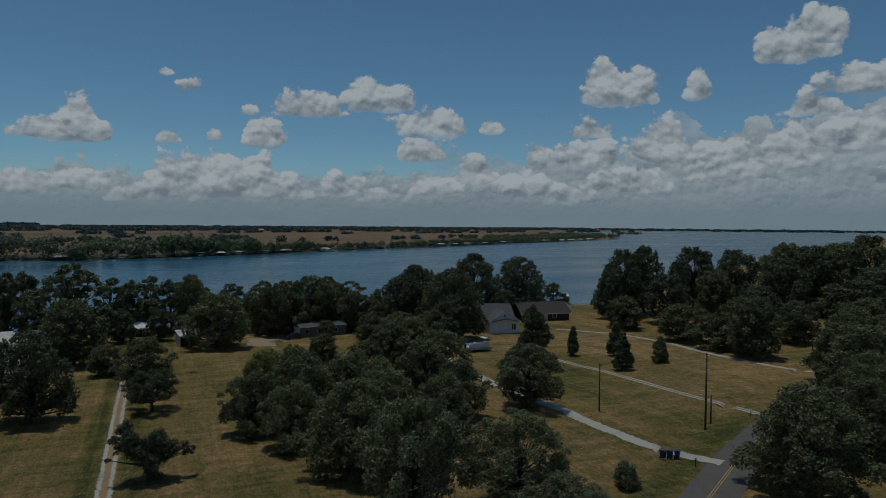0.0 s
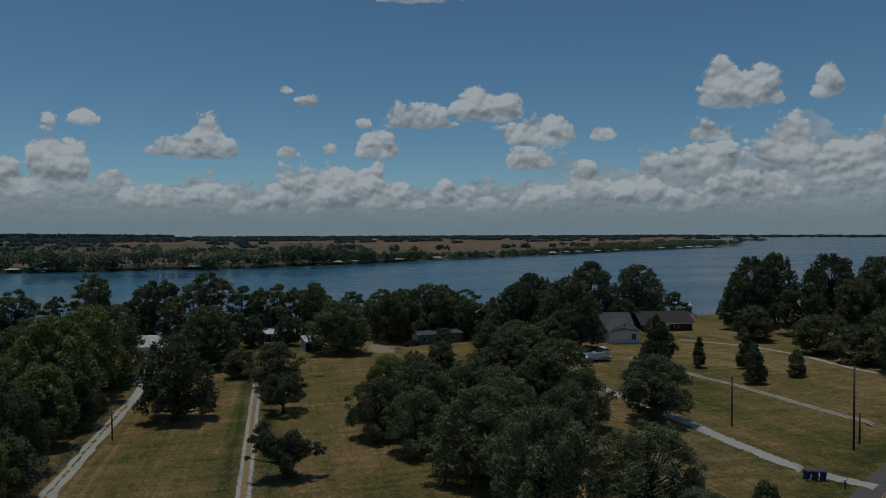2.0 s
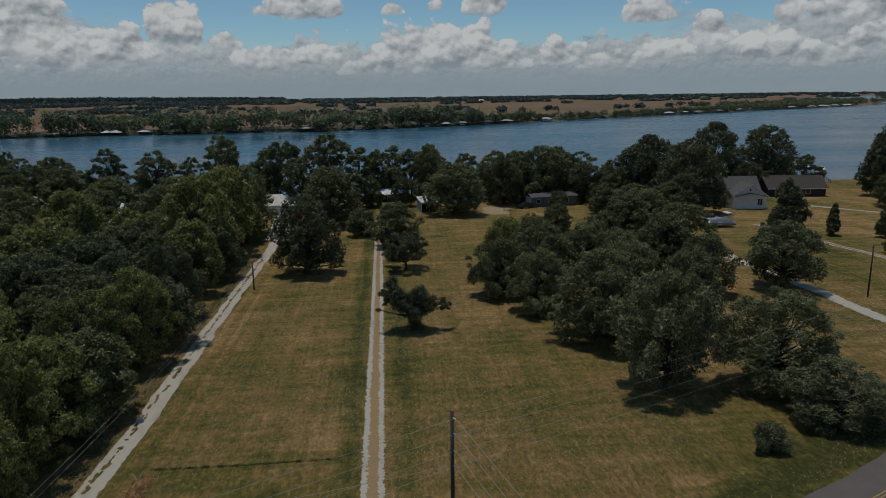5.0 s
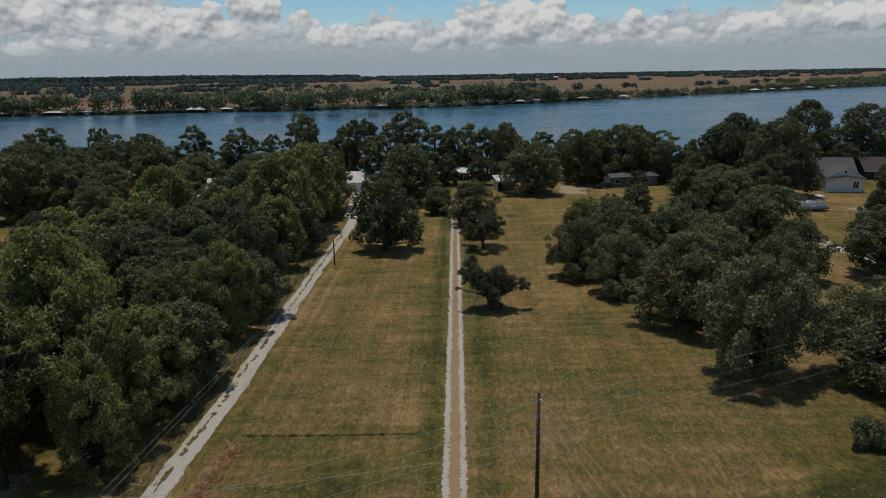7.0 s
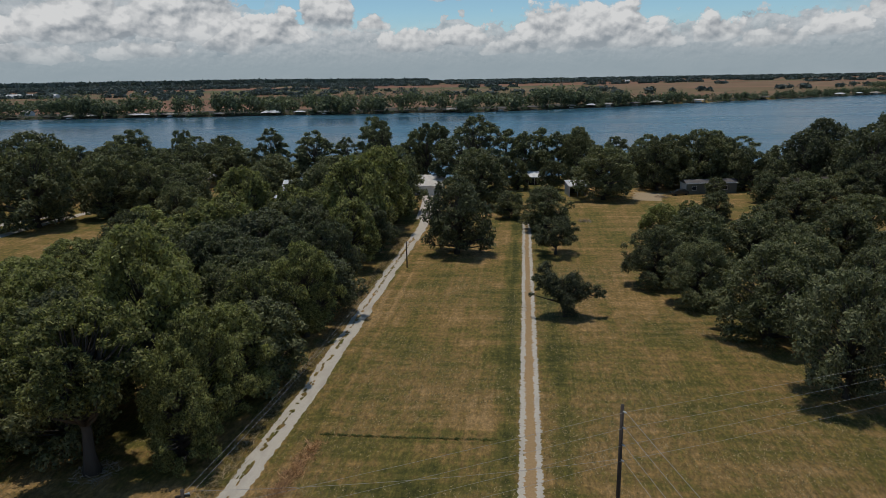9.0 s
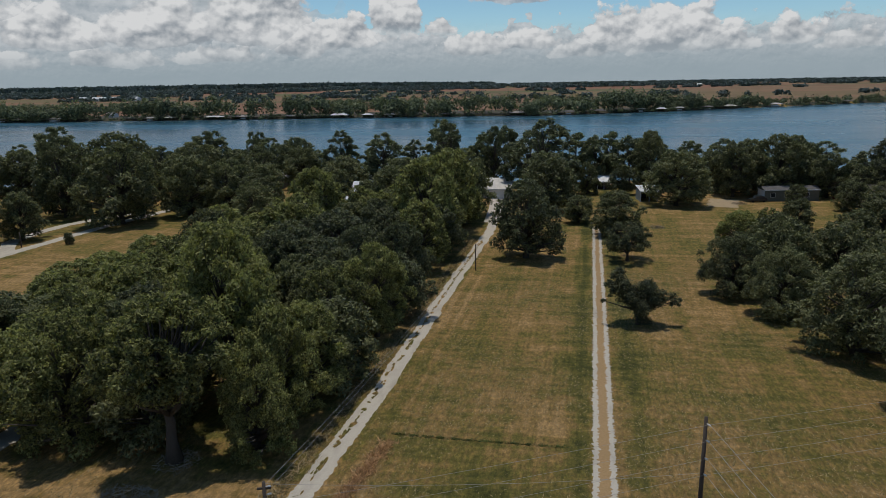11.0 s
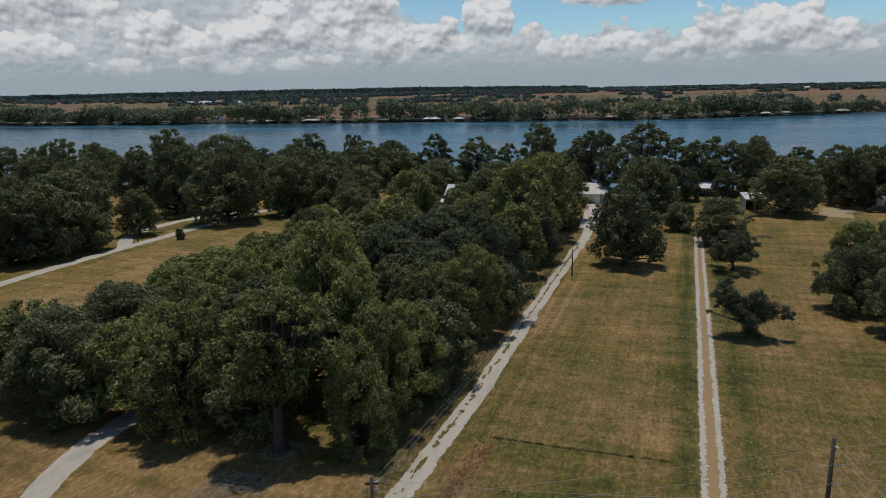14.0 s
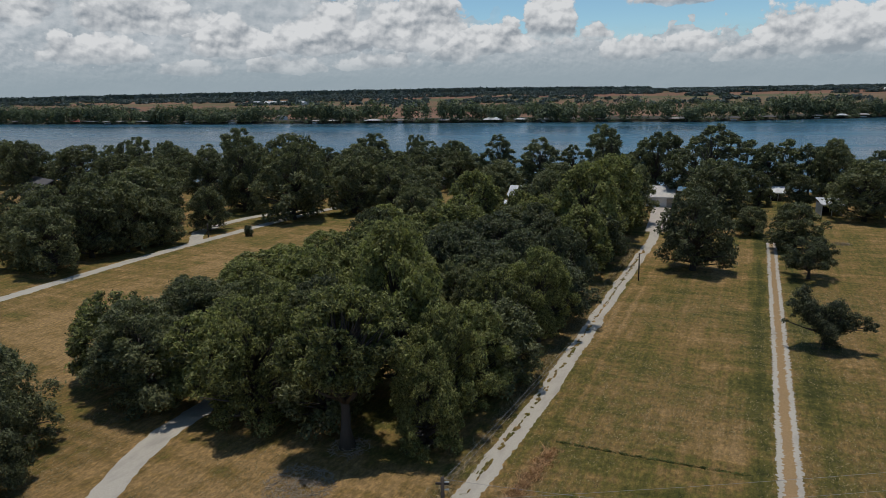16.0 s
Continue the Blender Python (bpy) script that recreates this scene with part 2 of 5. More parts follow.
def mat_sky_backdrop(clouds, skyline):
    """Backdrop of the sky: heaped white clouds with grey undersides over a hazy bank, clear between them.
    clouds: (azimuth, height of the base, width, height) in degrees; skyline: (azimuth, top of the bank)."""
    m = Mat("cloudy_sky")
    sep = m.n("ShaderNodeSeparateXYZ")
    m.link(m.n("ShaderNodeNewGeometry").outputs["Position"], sep.inputs[0])
    u = m.math("MULTIPLY", m.math("ARCTAN2", sep.outputs[0], sep.outputs[1]), 57.3)
    e = m.math("MULTIPLY", m.math("ARCTANGENT", m.math("DIVIDE", m.math("SUBTRACT", sep.outputs[2], 30.0), 4880.0)), 57.3)

    def ramp01(v, a, b):
        mr = m.n("ShaderNodeMapRange")
        mr.interpolation_type = "SMOOTHSTEP"
        mr.inputs["From Min"].default_value, mr.inputs["From Max"].default_value = a, b
        m.link(v, mr.inputs["Value"])
        return mr.outputs[0]

    def place(du, de, su=1.0, se=1.0):
        cmb = m.n("ShaderNodeCombineXYZ")
        m.link(m.math("MULTIPLY", m.math("ADD", u, du), su), cmb.inputs[0])
        m.link(m.math("MULTIPLY", m.math("ADD", e, de), se), cmb.inputs[1])
        return cmb.outputs[0]

    def fbm(vec, scale, detail, rough=0.55):
        nd = m.n("ShaderNodeTexNoise", Scale=scale, Detail=detail, Roughness=rough)
        m.link(vec, nd.inputs["Vector"])
        return nd.outputs["Fac"]

    def billow(du, de):
        """Heaped lumps, large and small."""
        vec = place(du, de, 1.0, 1.25)
        wob = m.n("ShaderNodeTexNoise", Scale=0.8, Detail=3.0)
        m.link(vec, wob.inputs["Vector"])
        warp = m.n("ShaderNodeVectorMath")
        warp.operation = "MULTIPLY_ADD"
        m.link(wob.outputs["Color"], warp.inputs[0])
        warp.inputs[1].default_value = (0.9, 0.9, 0)
        m.link(vec, warp.inputs[2])
        total = m.math("MULTIPLY", fbm(vec, 0.42, 5, 0.55), 0.9)
        for scale, amount in ((0.55, 0.56), (1.5, 0.20), (3.6, 0.06)):
            v = m.n("ShaderNodeTexVoronoi", Scale=scale)
            v.feature = "SMOOTH_F1"
            v.inputs["Smoothness"].default_value = 0.35
            m.link(warp.outputs[0], v.inputs["Vector"])
            total = m.math("ADD", total, m.math("MULTIPLY", m.math("SUBTRACT", 0.5, v.outputs["Distance"]), amount))
        return total

    n0 = billow(0.0, 0.0)
    n1 = billow(-0.14, 0.34)
    n2 = billow(-0.5, 1.0)
    # top of the bank, a smooth curve over the azimuth
    cr = m.n("ShaderNodeValToRGB")
    cr.color_ramp.interpolation = "B_SPLINE"
    el = cr.color_ramp.elements
    while len(el) < len(skyline):
        el.new(0.5)
    for k, (az, top) in zip(el, skyline):
        k.position = (az + 64) / 128
        k.color = (top / 12, top / 12, top / 12, 1)
    m.link(m.math("DIVIDE", m.math("ADD", u, 64.0), 128.0), cr.inputs["Fac"])
    top = m.math("MULTIPLY", cr.outputs["Color"], 12.0)
    # the single clouds: a flattened heap each; the nearest one gives the height above its base
    near, rise = None, None
    for az, base, wide, high in clouds:
        dx = m.math("MULTIPLY", m.math("SUBTRACT", u, az), 2.0 / wide)
        dy = m.math("DIVIDE", m.math("SUBTRACT", e, base + 0.22 * high), 0.78 * high)
        dn = m.math("MAXIMUM", dy, m.math("MULTIPLY", dy, -3.4))
        d = m.math("SQRT", m.math("ADD", m.math("MULTIPLY", dx, dx), m.math("MULTIPLY", dn, dn)))
        d = m.math("MULTIPLY", m.math("SUBTRACT", 1.0, d), 0.35 + 0.2 * min(high, 3.0))
        if near is None:
            near, rise = d, dy
        else:
            closer = m.math("GREATER_THAN", d, near)
            rise = m.math("ADD", rise, m.math("MULTIPLY", m.math("SUBTRACT", dy, rise), closer))
            near = m.math("MAXIMUM", near, d)
    fray = m.math("SUBTRACT", fbm(place(3.0, 1.0), 2.6, 6, 0.62), 0.5)
    lumps = m.math("SUBTRACT", n0, 0.47)
    single = m.math("ADD", m.math("ADD", near, 0.12), m.math("ADD", m.math("MULTIPLY", lumps, 0.95), m.math("MULTIPLY", fray, 0.38)))
    a_single = m.math("MULTIPLY", ramp01(single, 0.0, 0.17), m.math("ADD", m.math("MULTIPLY", ramp01(rise, -0.45, 0.1), 0.4), 0.6))
    # sunlit heaps against shaded hollows and undersides
    relief = m.math("ADD", m.math("MULTIPLY", m.math("SUBTRACT", n0, n1), 1.9), m.math("MULTIPLY", m.math("SUBTRACT", n0, n2), 0.8))
    relief = m.math("ADD", relief, m.math("MULTIPLY", fray, 0.28))
    lit_s = m.math("ADD", m.math("ADD", relief, 0.50), m.math("MULTIPLY", rise, 0.42), True)
    grey, white = (0.35, 0.39, 0.43), (0.87, 0.875, 0.87)
    veil = (0.38, 0.46, 0.505)
    # rows of heaped clouds, the farthest lowest; each row stands in front of the one below it
    streak = m.math("SUBTRACT", fbm(place(5.0, 2.0, 0.35, 2.2), 0.7, 5, 0.6), 0.5)
    deep = m.math("ADD", m.math("ADD", m.math("SUBTRACT", top, e), 0.9), m.math("ADD", m.math("MULTIPLY", lumps, 2.4), m.math("MULTIPLY", fray, 2.0)))
    big = m.math("SUBTRACT", fbm(place(9.0, 4.0, 0.8, 1.5), 0.34, 4, 0.5), fbm(place(8.6, 4.7, 0.8, 1.5), 0.34, 4, 0.5))
    grain = m.math("SUBTRACT", fbm(place(2.0, 1.0, 1.0, 1.4), 0.75, 7, 0.6), fbm(place(1.85, 1.28, 1.0, 1.4), 0.75, 7, 0.6))
    back = m.math("ADD", m.math("ADD", m.math("MULTIPLY", grain, 1.9), m.math("MULTIPLY", big, 2.2)), m.math("ADD", m.math("MULTIPLY", streak, 1.0), 0.54), True)
    color = m.mix(back, (0.36, 0.425, 0.475), (0.66, 0.70, 0.73))
    alpha = m.math("MAXIMUM", ramp01(deep, 0.0, 0.7), m.math("MULTIPLY", m.math("SUBTRACT", 1.0, ramp01(e, 0.6, 5.0)), 0.85))
    for k, (base, high, size) in enumerate(((0.7, 1.2, 2.0), (1.5, 1.6, 1.4), (2.5, 2.2, 0.95), (3.8, 2.8, 0.65), (5.4, 3.2, 0.5), (7.4, 3.4, 0.42))):
        vec = place(17.0 * k, -base, size, size * 1.25)
        heap = fbm(place(31.0 * k, 0.0, size, 0.0), 0.21, 3, 0.6)
        sag = m.math("MULTIPLY", m.math("SUBTRACT", fbm(place(11.0 * k, 0.0, 0.6, 1.3), 0.8, 3), 0.5), 1.2)
        up = m.math("SUBTRACT", m.math("SUBTRACT", e, base), sag)
        crest = m.math("MULTIPLY", ramp01(heap, 0.30, 0.62), high)
        knob = m.n("ShaderNodeTexVoronoi", Scale=1.15)
        knob.feature = "SMOOTH_F1"
        knob.inputs["Smoothness"].default_value = 0.12
        m.link(vec, knob.inputs["Vector"])
        ruff = m.math("SUBTRACT", fbm(vec, 1.1, 6, 0.57), 0.5)
        body = m.math("ADD", m.math("SUBTRACT", crest, up), m.math("MULTIPLY", m.math("SUBTRACT", 0.42, knob.outputs["Distance"]), 1.0 / size ** 0.5))
        body = m.math("ADD", body, m.math("MULTIPLY", ruff, 2.2 / size ** 0.5))
        there = ramp01(m.math("SUBTRACT", top, base), -0.5, 0.9)
        cover = m.math("MULTIPLY", ramp01(body, 0.0, 0.13), m.math("MULTIPLY", ramp01(m.math("ADD", up, m.math("MULTIPLY", ruff, 0.5)), -0.45, 0.25), there))
        tall = m.math("DIVIDE", up, m.math("ADD", crest, 0.6))
        lower = place(17.0 * k - 0.13 / size, 0.24 / size - base, size, size * 1.25)
        slope = m.math("SUBTRACT", ruff, m.math("SUBTRACT", fbm(lower, 1.1, 6, 0.57), 0.5))
        lit = m.math("ADD", m.math("ADD", m.math("MULTIPLY", slope, 2.1), m.math("MULTIPLY", grain, 0.8)), m.math("MULTIPLY", big, 0.9))
        lit = m.math("ADD", m.math("ADD", lit, m.math("MULTIPLY", m.math("ADD", tall, 0.0, True), 0.34)), 0.44, True)
        tone = m.mix(lit, (0.36, 0.425, 0.475), (0.90, 0.915, 0.925))
        tone = m.mix(0.45, tone, (0.46, 0.515, 0.55))
        color = m.mix(cover, color, tone)
        alpha = m.math("MAXIMUM", alpha, m.math("MULTIPLY", cover, 0.97))
    mist = m.math("MULTIPLY", m.math("SUBTRACT", 1.0, ramp01(e, 0.5, 3.6)), 0.92)
    color = m.mix(mist, color, veil)
    color = m.mix(a_single, color, m.mix(m.math("MULTIPLY", mist, 0.7), m.mix(lit_s, grey, white), veil))
    alpha = m.math("MAXIMUM", alpha, a_single)
    em = m.n("ShaderNodeEmission")
    m.link(color, em.inputs["Color"])
    tr = m.n("ShaderNodeBsdfTransparent", Color=(0.84, 0.86, 0.86, 1))
    mx = m.n("ShaderNodeMixShader")
    m.link(alpha, mx.inputs[0])
    m.link(tr.outputs[0], mx.inputs[1])
    m.link(em.outputs[0], mx.inputs[2])
    m.link(mx.outputs[0], m.t.nodes["Material Output"].inputs["Surface"])
    return m.m


GRASS = mat_grass()
FARM = mat_farm()
LITTER = mat_plain("leaf_litter", (0.055, 0.046, 0.026), 0.95, 0.4, 0.5)
GRAVEL = mat_gravel("white_gravel", (0.32, 0.283, 0.225), (0.52, 0.462, 0.375))
GRAVEL_TAN = mat_gravel("tan_gravel", (0.21, 0.152, 0.098), (0.33, 0.25, 0.175))
GRAVEL_RUST = mat_gravel("rusty_gravel", (0.17, 0.104, 0.044), (0.43, 0.285, 0.145))
GRAVEL_GREY = mat_gravel("grey_gravel", (0.34, 0.30, 0.24), (0.50, 0.45, 0.37))
ASPHALT = mat_asphalt()
WATER = mat_water()
BARK = mat_bark("grey_bark", (0.05, 0.042, 0.036), (0.11, 0.095, 0.08))
LEAF_OAK = mat_leaf("oak_leaves", (0.068, 0.075, 0.042), (0.166, 0.168, 0.080))
LEAF_PECAN = mat_leaf("pecan_leaves", (0.068, 0.073, 0.036), (0.262, 0.262, 0.098), 0.45)
LEAF_DARK = mat_leaf("dark_leaves", (0.050, 0.057, 0.036), (0.122, 0.127, 0.067))
LEAF_GREY = mat_leaf("greyish_leaves", (0.064, 0.070, 0.040), (0.195, 0.198, 0.105))
STRAW = mat_leaf("straw_and_grass", (0.085, 0.078, 0.028), (0.29, 0.215, 0.115), 0.2)
# leaf green shifted to blue-grey: the haze of distance is in the colour
LEAF_FAR = mat_leaf("haze_tinted_leaves", (0.050, 0.070, 0.066), (0.088, 0.112, 0.106), 0.25)
LEAF_CYPRESS = mat_leaf("cypress_needles", (0.072, 0.083, 0.047), (0.178, 0.188, 0.095))
LEAF_BANK = mat_leaf("far_bank_leaves", (0.074, 0.090, 0.060), (0.165, 0.185, 0.105), 0.35)
YELLOW = mat_plain("yellow_road_paint", (0.42, 0.27, 0.07), 0.7, 0.3, 3)
WOOD_POLE = mat_plain("weathered_pole_wood", (0.07, 0.055, 0.045), 0.9, 0.35, 2)
WHITE_PAINT = mat_plain("white_siding", (0.72, 0.72, 0.70), 0.6, 0.12, 1)
BEIGE = mat_plain("beige_siding", (0.42, 0.37, 0.30), 0.7, 0.15, 1)
CONCRETE = mat_plain("pale_concrete", (0.43, 0.37, 0.30), 0.9, 0.15, 0.6)
ROOF_GREY = mat_plain("grey_shingles", (0.11, 0.10, 0.095), 0.95, 0.3, 2.5)
ROOF_BROWN = mat_plain("brown_shingles", (0.075, 0.060, 0.050), 0.95, 0.3, 2.5)
ROOF_WHITE = mat_roof_metal("white_sheet_metal", (0.62, 0.61, 0.58))
ROOF_TAN = mat_roof_metal("tan_sheet_metal", (0.50, 0.45, 0.38))
# near-black for tyres and black metal, and as painted shade inside openings
DARK = mat_plain("black_and_opening_shade", (0.02, 0.02, 0.02), 0.9, 0.2, 2)
GLASS_DARK = mat_plain("window_glass", (0.03, 0.035, 0.04), 0.1, 0.1, 1, 0.0, 0.6, 0)
BLUE_BIN = mat_plain("dark_blue_plastic", (0.025, 0.05, 0.13), 0.5, 0.2, 3)
RED_PAINT = mat_plain("faded_red_paint", (0.25, 0.06, 0.04), 0.6, 0.25, 2)
GREEN_SIDING = mat_plain("grey_green_siding", (0.13, 0.135, 0.11), 0.7, 0.2, 1.2)
# brick tone lowered so that its colour carries a porch's shade
BRICK = mat_plain("shade_darkened_brick", (0.06, 0.042, 0.036), 0.9, 0.3, 4)
STEEL = mat_plain("galvanised_steel", (0.45, 0.45, 0.46), 0.4, 0.15, 3, 0.8)
WIRE = mat_plain("dull_wire", (0.30, 0.29, 0.27), 0.5, 0.1, 2, 0.3)
DRY_STICKS = mat_plain("dry_branches", (0.34, 0.27, 0.19), 0.95, 0.35, 3)
DIRT = mat_gravel("bare_dirt", (0.26, 0.19, 0.11), (0.38, 0.29, 0.18))
BOAT_WHITE = mat_plain("boat_shell", (0.70, 0.70, 0.70), 0.35, 0.1, 2)
DOCK_WOOD = mat_plain("dock_planks", (0.16, 0.13, 0.10), 0.9, 0.3, 2)

# ---- helpers for meshes ----
rng = np.random.default_rng(7)


def mesh_of(name, verts, faces, mats=(), smooth=False, face_mats=None):
    me = bpy.data.meshes.new(name)
    me.from_pydata([tuple(v) for v in verts], [], [tuple(f) for f in faces])
    for m in mats:
        me.materials.append(m)
    if smooth:
        me.polygons.foreach_set("use_smooth", np.ones(len(me.polygons), dtype=bool))
    if face_mats is not None:
        me.polygons.foreach_set("material_index", np.asarray(face_mats, dtype=np.int32))
    me.update()
    return me


def mesh_quads(name, verts, mat):
    """A mesh of loose leaves: verts is (n, corners, 3)."""
    n, c = verts.shape[:2]
    me = bpy.data.meshes.new(name)
    me.vertices.add(n * c)
    me.vertices.foreach_set("co", np.ascontiguousarray(verts, dtype=np.float32).ravel())
    me.loops.add(n * c)
    me.loops.foreach_set("vertex_index", np.arange(n * c, dtype=np.int32))
    me.polygons.add(n)
    me.polygons.foreach_set("loop_start", np.arange(0, n * c, c, dtype=np.int32))
    me.materials.append(mat)
    me.update(calc_edges=True)
    return me


def thing(name, label, category, x=0.0, y=0.0, z=0.0, turn=0.0, group="", kind=""):
    ob = new(name)
    ob.empty_display_size = 0.2
    ob.matrix_world = pose(x, y, z, 0, 0, turn)
    return tagged(ob, label, category, group, kind)


def part(name, bm, mat, parent, label=""):
    """Links a bmesh as one mesh object under a thing or a part."""
    me = bpy.data.meshes.new(name)
    bm.to_mesh(me)
    bm.free()
    for m in (mat if isinstance(mat, (list, tuple)) else [mat]):
        me.materials.append(m)
    return part_mesh(name, me, parent, label)


def part_mesh(name, me, parent, label=""):
    ob = new(name, me)
    ob.parent = parent
    if label:
        tagged(ob, label)
    return ob


def box_bm(x0, y0, z0, x1, y1, z1, bevel=0.0, bm=None):
    bm = bm or bmesh.new()
    r = bmesh.ops.create_cube(bm, size=1.0)
    bmesh.ops.transform(bm, verts=r["verts"], matrix=Matrix.Translation(((x0 + x1) / 2, (y0 + y1) / 2, (z0 + z1) / 2))
                        @ Matrix.Diagonal((x1 - x0, y1 - y0, z1 - z0, 1)))
    if bevel:
        es = list({e for v in r["verts"] for e in v.link_edges})
        bmesh.ops.bevel(bm, geom=es, offset=bevel, segments=2, affect="EDGES")
    return bm


def prism_bm(profile, x0, x1, bm=None):
    """A profile of (y, z) pulled along x."""
    bm = bm or bmesh.new()
    a = [bm.verts.new((x0, y, z)) for y, z in profile]
    b = [bm.verts.new((x1, y, z)) for y, z in profile]
    n = len(profile)
    bm.faces.new(a[::-1])
    bm.faces.new(b)
    for i in range(n):
        bm.faces.new((a[i], a[(i + 1) % n], b[(i + 1) % n], b[i]))
    bmesh.ops.recalc_face_normals(bm, faces=bm.faces[:])
    return bm


def tube_data(points, radii, sides, verts, faces):
    """Adds a tapered tube along points to the lists."""
    start = len(verts)
    pts = [Vector(p) for p in points]
    for i, p in enumerate(pts):
        d = (pts[min(i + 1, len(pts) - 1)] - pts[max(i - 1, 0)]).normalized()
        a = d.orthogonal().normalized()
        b = d.cross(a)
        for k in range(sides):
            an = 2 * math.pi * k / sides
            verts.append(p + (a * math.cos(an) + b * math.sin(an)) * radii[i])
    for i in range(len(pts) - 1):
        for k in range(sides):
            k2 = (k + 1) % sides
            faces.append((start + i * sides + k, start + i * sides + k2, start + (i + 1) * sides + k2, start + (i + 1) * sides + k))
    faces.append(tuple(start + k for k in range(sides))[::-1])
    faces.append(tuple(start + (len(pts) - 1) * sides + k for k in range(sides)))


# ---- ground and lake ----
WATER_Z = -2.0
NEAR_SHORE = [(-5000, 60), (-3000, 110), (-900, 160), (-340, 190), (-220, 188), (-100, 214), (0, 222), (60, 222), (120, 226), (170, 234),
              (240, 300), (400, 400), (800, 660), (1500, 1100), (3000, 2050), (5000, 3300)]
FAR_SHORE = [(-5000, 540), (-3000, 560), (-863, 587), (-594, 594), (-393, 610), (-219, 634), (-117, 645), (-51, 648), (41, 690), (114, 740),
             (261, 842), (454, 976), (657, 1116), (880, 1250), (1050, 1400), (1250, 1800), (1500, 2500), (3000, 3400), (5000, 4400)]


def shore_near(x):
    return np.interp(x, *zip(*NEAR_SHORE)) + 2.0 * np.sin(x * 0.11) + 1.2 * np.sin(x * 0.37)


def shore_far(x):
    return np.interp(x, *zip(*FAR_SHORE)) + 3.0 * np.sin(x * 0.05) + 2.0 * np.sin(x * 0.17)


def ground_z(x, y):
    """Height of the land: flat, dipping under the lake, with a shallow ditch beside the road."""
    a, b = y - shore_near(x), (shore_far(x) - y) * 3.0
    d = np.minimum(a, b)
    z = np.clip(WATER_Z - d * 0.28, -6.0, 0.0)
    off = road_offset(x, y)
    return z - 0.6 * np.exp(-((off - 9.0) / 0.8) ** 2)


ROAD = [(-400, -190), (-120, -32), (-60, -2), (0, 26), (25, 38), (38, 44.3), (50, 51.0), (62, 58.5), (74, 66.5), (92, 77), (140, 100), (260, 150), (600, 260)]


def road_offset(x, y):
    """Distance from the road's centre line, positive on the lake's side."""
    px, py = zip(*ROAD)
    yr = np.interp(x, px, py)
    sl = np.interp(x, np.array(px[:-1]) / 2 + np.array(px[1:]) / 2, np.diff(py) / np.diff(px))
    return (y - yr) / np.sqrt(1 + sl * sl)


def spread(parts):
    out = []
    for a, b, step in parts:
        out += list(np.arange(a, b, step))
    return np.array(out + [parts[-1][1]], dtype=float)


gx = np.concatenate([-np.geomspace(5000, 300, 26), spread([(-280, -120, 8), (-120, 140, 2.5), (140, 280, 8)]), np.geomspace(310, 5000, 40)])
gy = np.concatenate([-np.geomspace(5000, 60, 14), spread([(-50, 20, 10), (20, 110, 2.0), (110, 180, 5), (180, 250, 3), (250, 580, 30), (580, 760, 6),
                                                          (760, 1500, 20)]), np.geomspace(1560, 5000, 24)])
XX, YY = np.meshgrid(gx, gy)
ZZ = ground_z(XX, YY)
nx, ny = len(gx), len(gy)
g_verts = np.stack([XX, YY, ZZ], -1).reshape(-1, 3)
g_faces, g_mats = [], []
for j in range(ny - 1):
    for i in range(nx - 1):
        g_faces.append((j * nx + i, j * nx + i + 1, (j + 1) * nx + i + 1, (j + 1) * nx + i))
        behind = gy[j] - float(shore_far(gx[i]))
        g_mats.append(0 if behind < -12 else 2 if behind < (70 if gx[i] < 50 else 24) else 1)
ground = new("ground", mesh_of("ground", g_verts, g_faces, (GRASS, FARM, LITTER), True, g_mats))
tagged(ground, "flat summer grassland, part green and part dried straw", "ground", kind="structure")

wv = [(-5000, 40, WATER_Z), (5000, 40, WATER_Z), (5000, 5000, WATER_Z), (-5000, 5000, WATER_Z)]
water = new("water", mesh_of("water", wv, [(0, 1, 2, 3)], (WATER,)))
tagged(water, "wide blue lake ruffled by a light wind", "lake", kind="structure")


def ribbon(name, line, half_l, half_r, mat, lift, ragged=0.1, step=0.6, parent=None, seed=1, waver=0.0):
    """A strip of laid material along a line, with ragged edges, on the ground."""
    r = np.random.default_rng(seed)
    line = np.array(line, dtype=float)
    seg = np.hypot(*np.diff(line, axis=0).T)
    s = np.concatenate([[0], np.cumsum(seg)])
    n = max(2, int(s[-1] / step))
    t = np.linspace(0, s[-1], n + 1)
    px, py = np.interp(t, s, line[:, 0]), np.interp(t, s, line[:, 1])
    dx, dy = np.gradient(px), np.gradient(py)
    ln = np.hypot(dx, dy)
    nxv, nyv = dy / ln, -dx / ln
    smooth = np.convolve(r.normal(0, 1, n + 9), np.ones(9) / 9, "same")[:n + 1] * waver * 3
    a = half_l + r.normal(0, ragged, n + 1) + smooth
    b = half_r + r.normal(0, ragged, n + 1) - smooth
    v = []
    for k in range(n + 1):
        for o in (-a[k], (b[k] - a[k]) * 0.5, b[k]):
            x, y = px[k] + nxv[k] * o, py[k] + nyv[k] * o
            v.append((x, y, float(ground_z(x, y)) + lift))
    f = []
    for k in range(n):
        for c in (0, 1):
            f.append((k * 3 + c, k * 3 + c + 1, k * 3 + c + 4, k * 3 + c + 3))
    me = mesh_of(name, v, f, (mat,))
    ob = new(name, me)
    if parent:
        ob.parent = parent
    return ob


road = ribbon("road", ROAD, 2.9, 2.9, ASPHALT, 0.03, 0.04, 1.5)
tagged(road, "worn grey asphalt country road with double yellow line", "road", kind="structure")
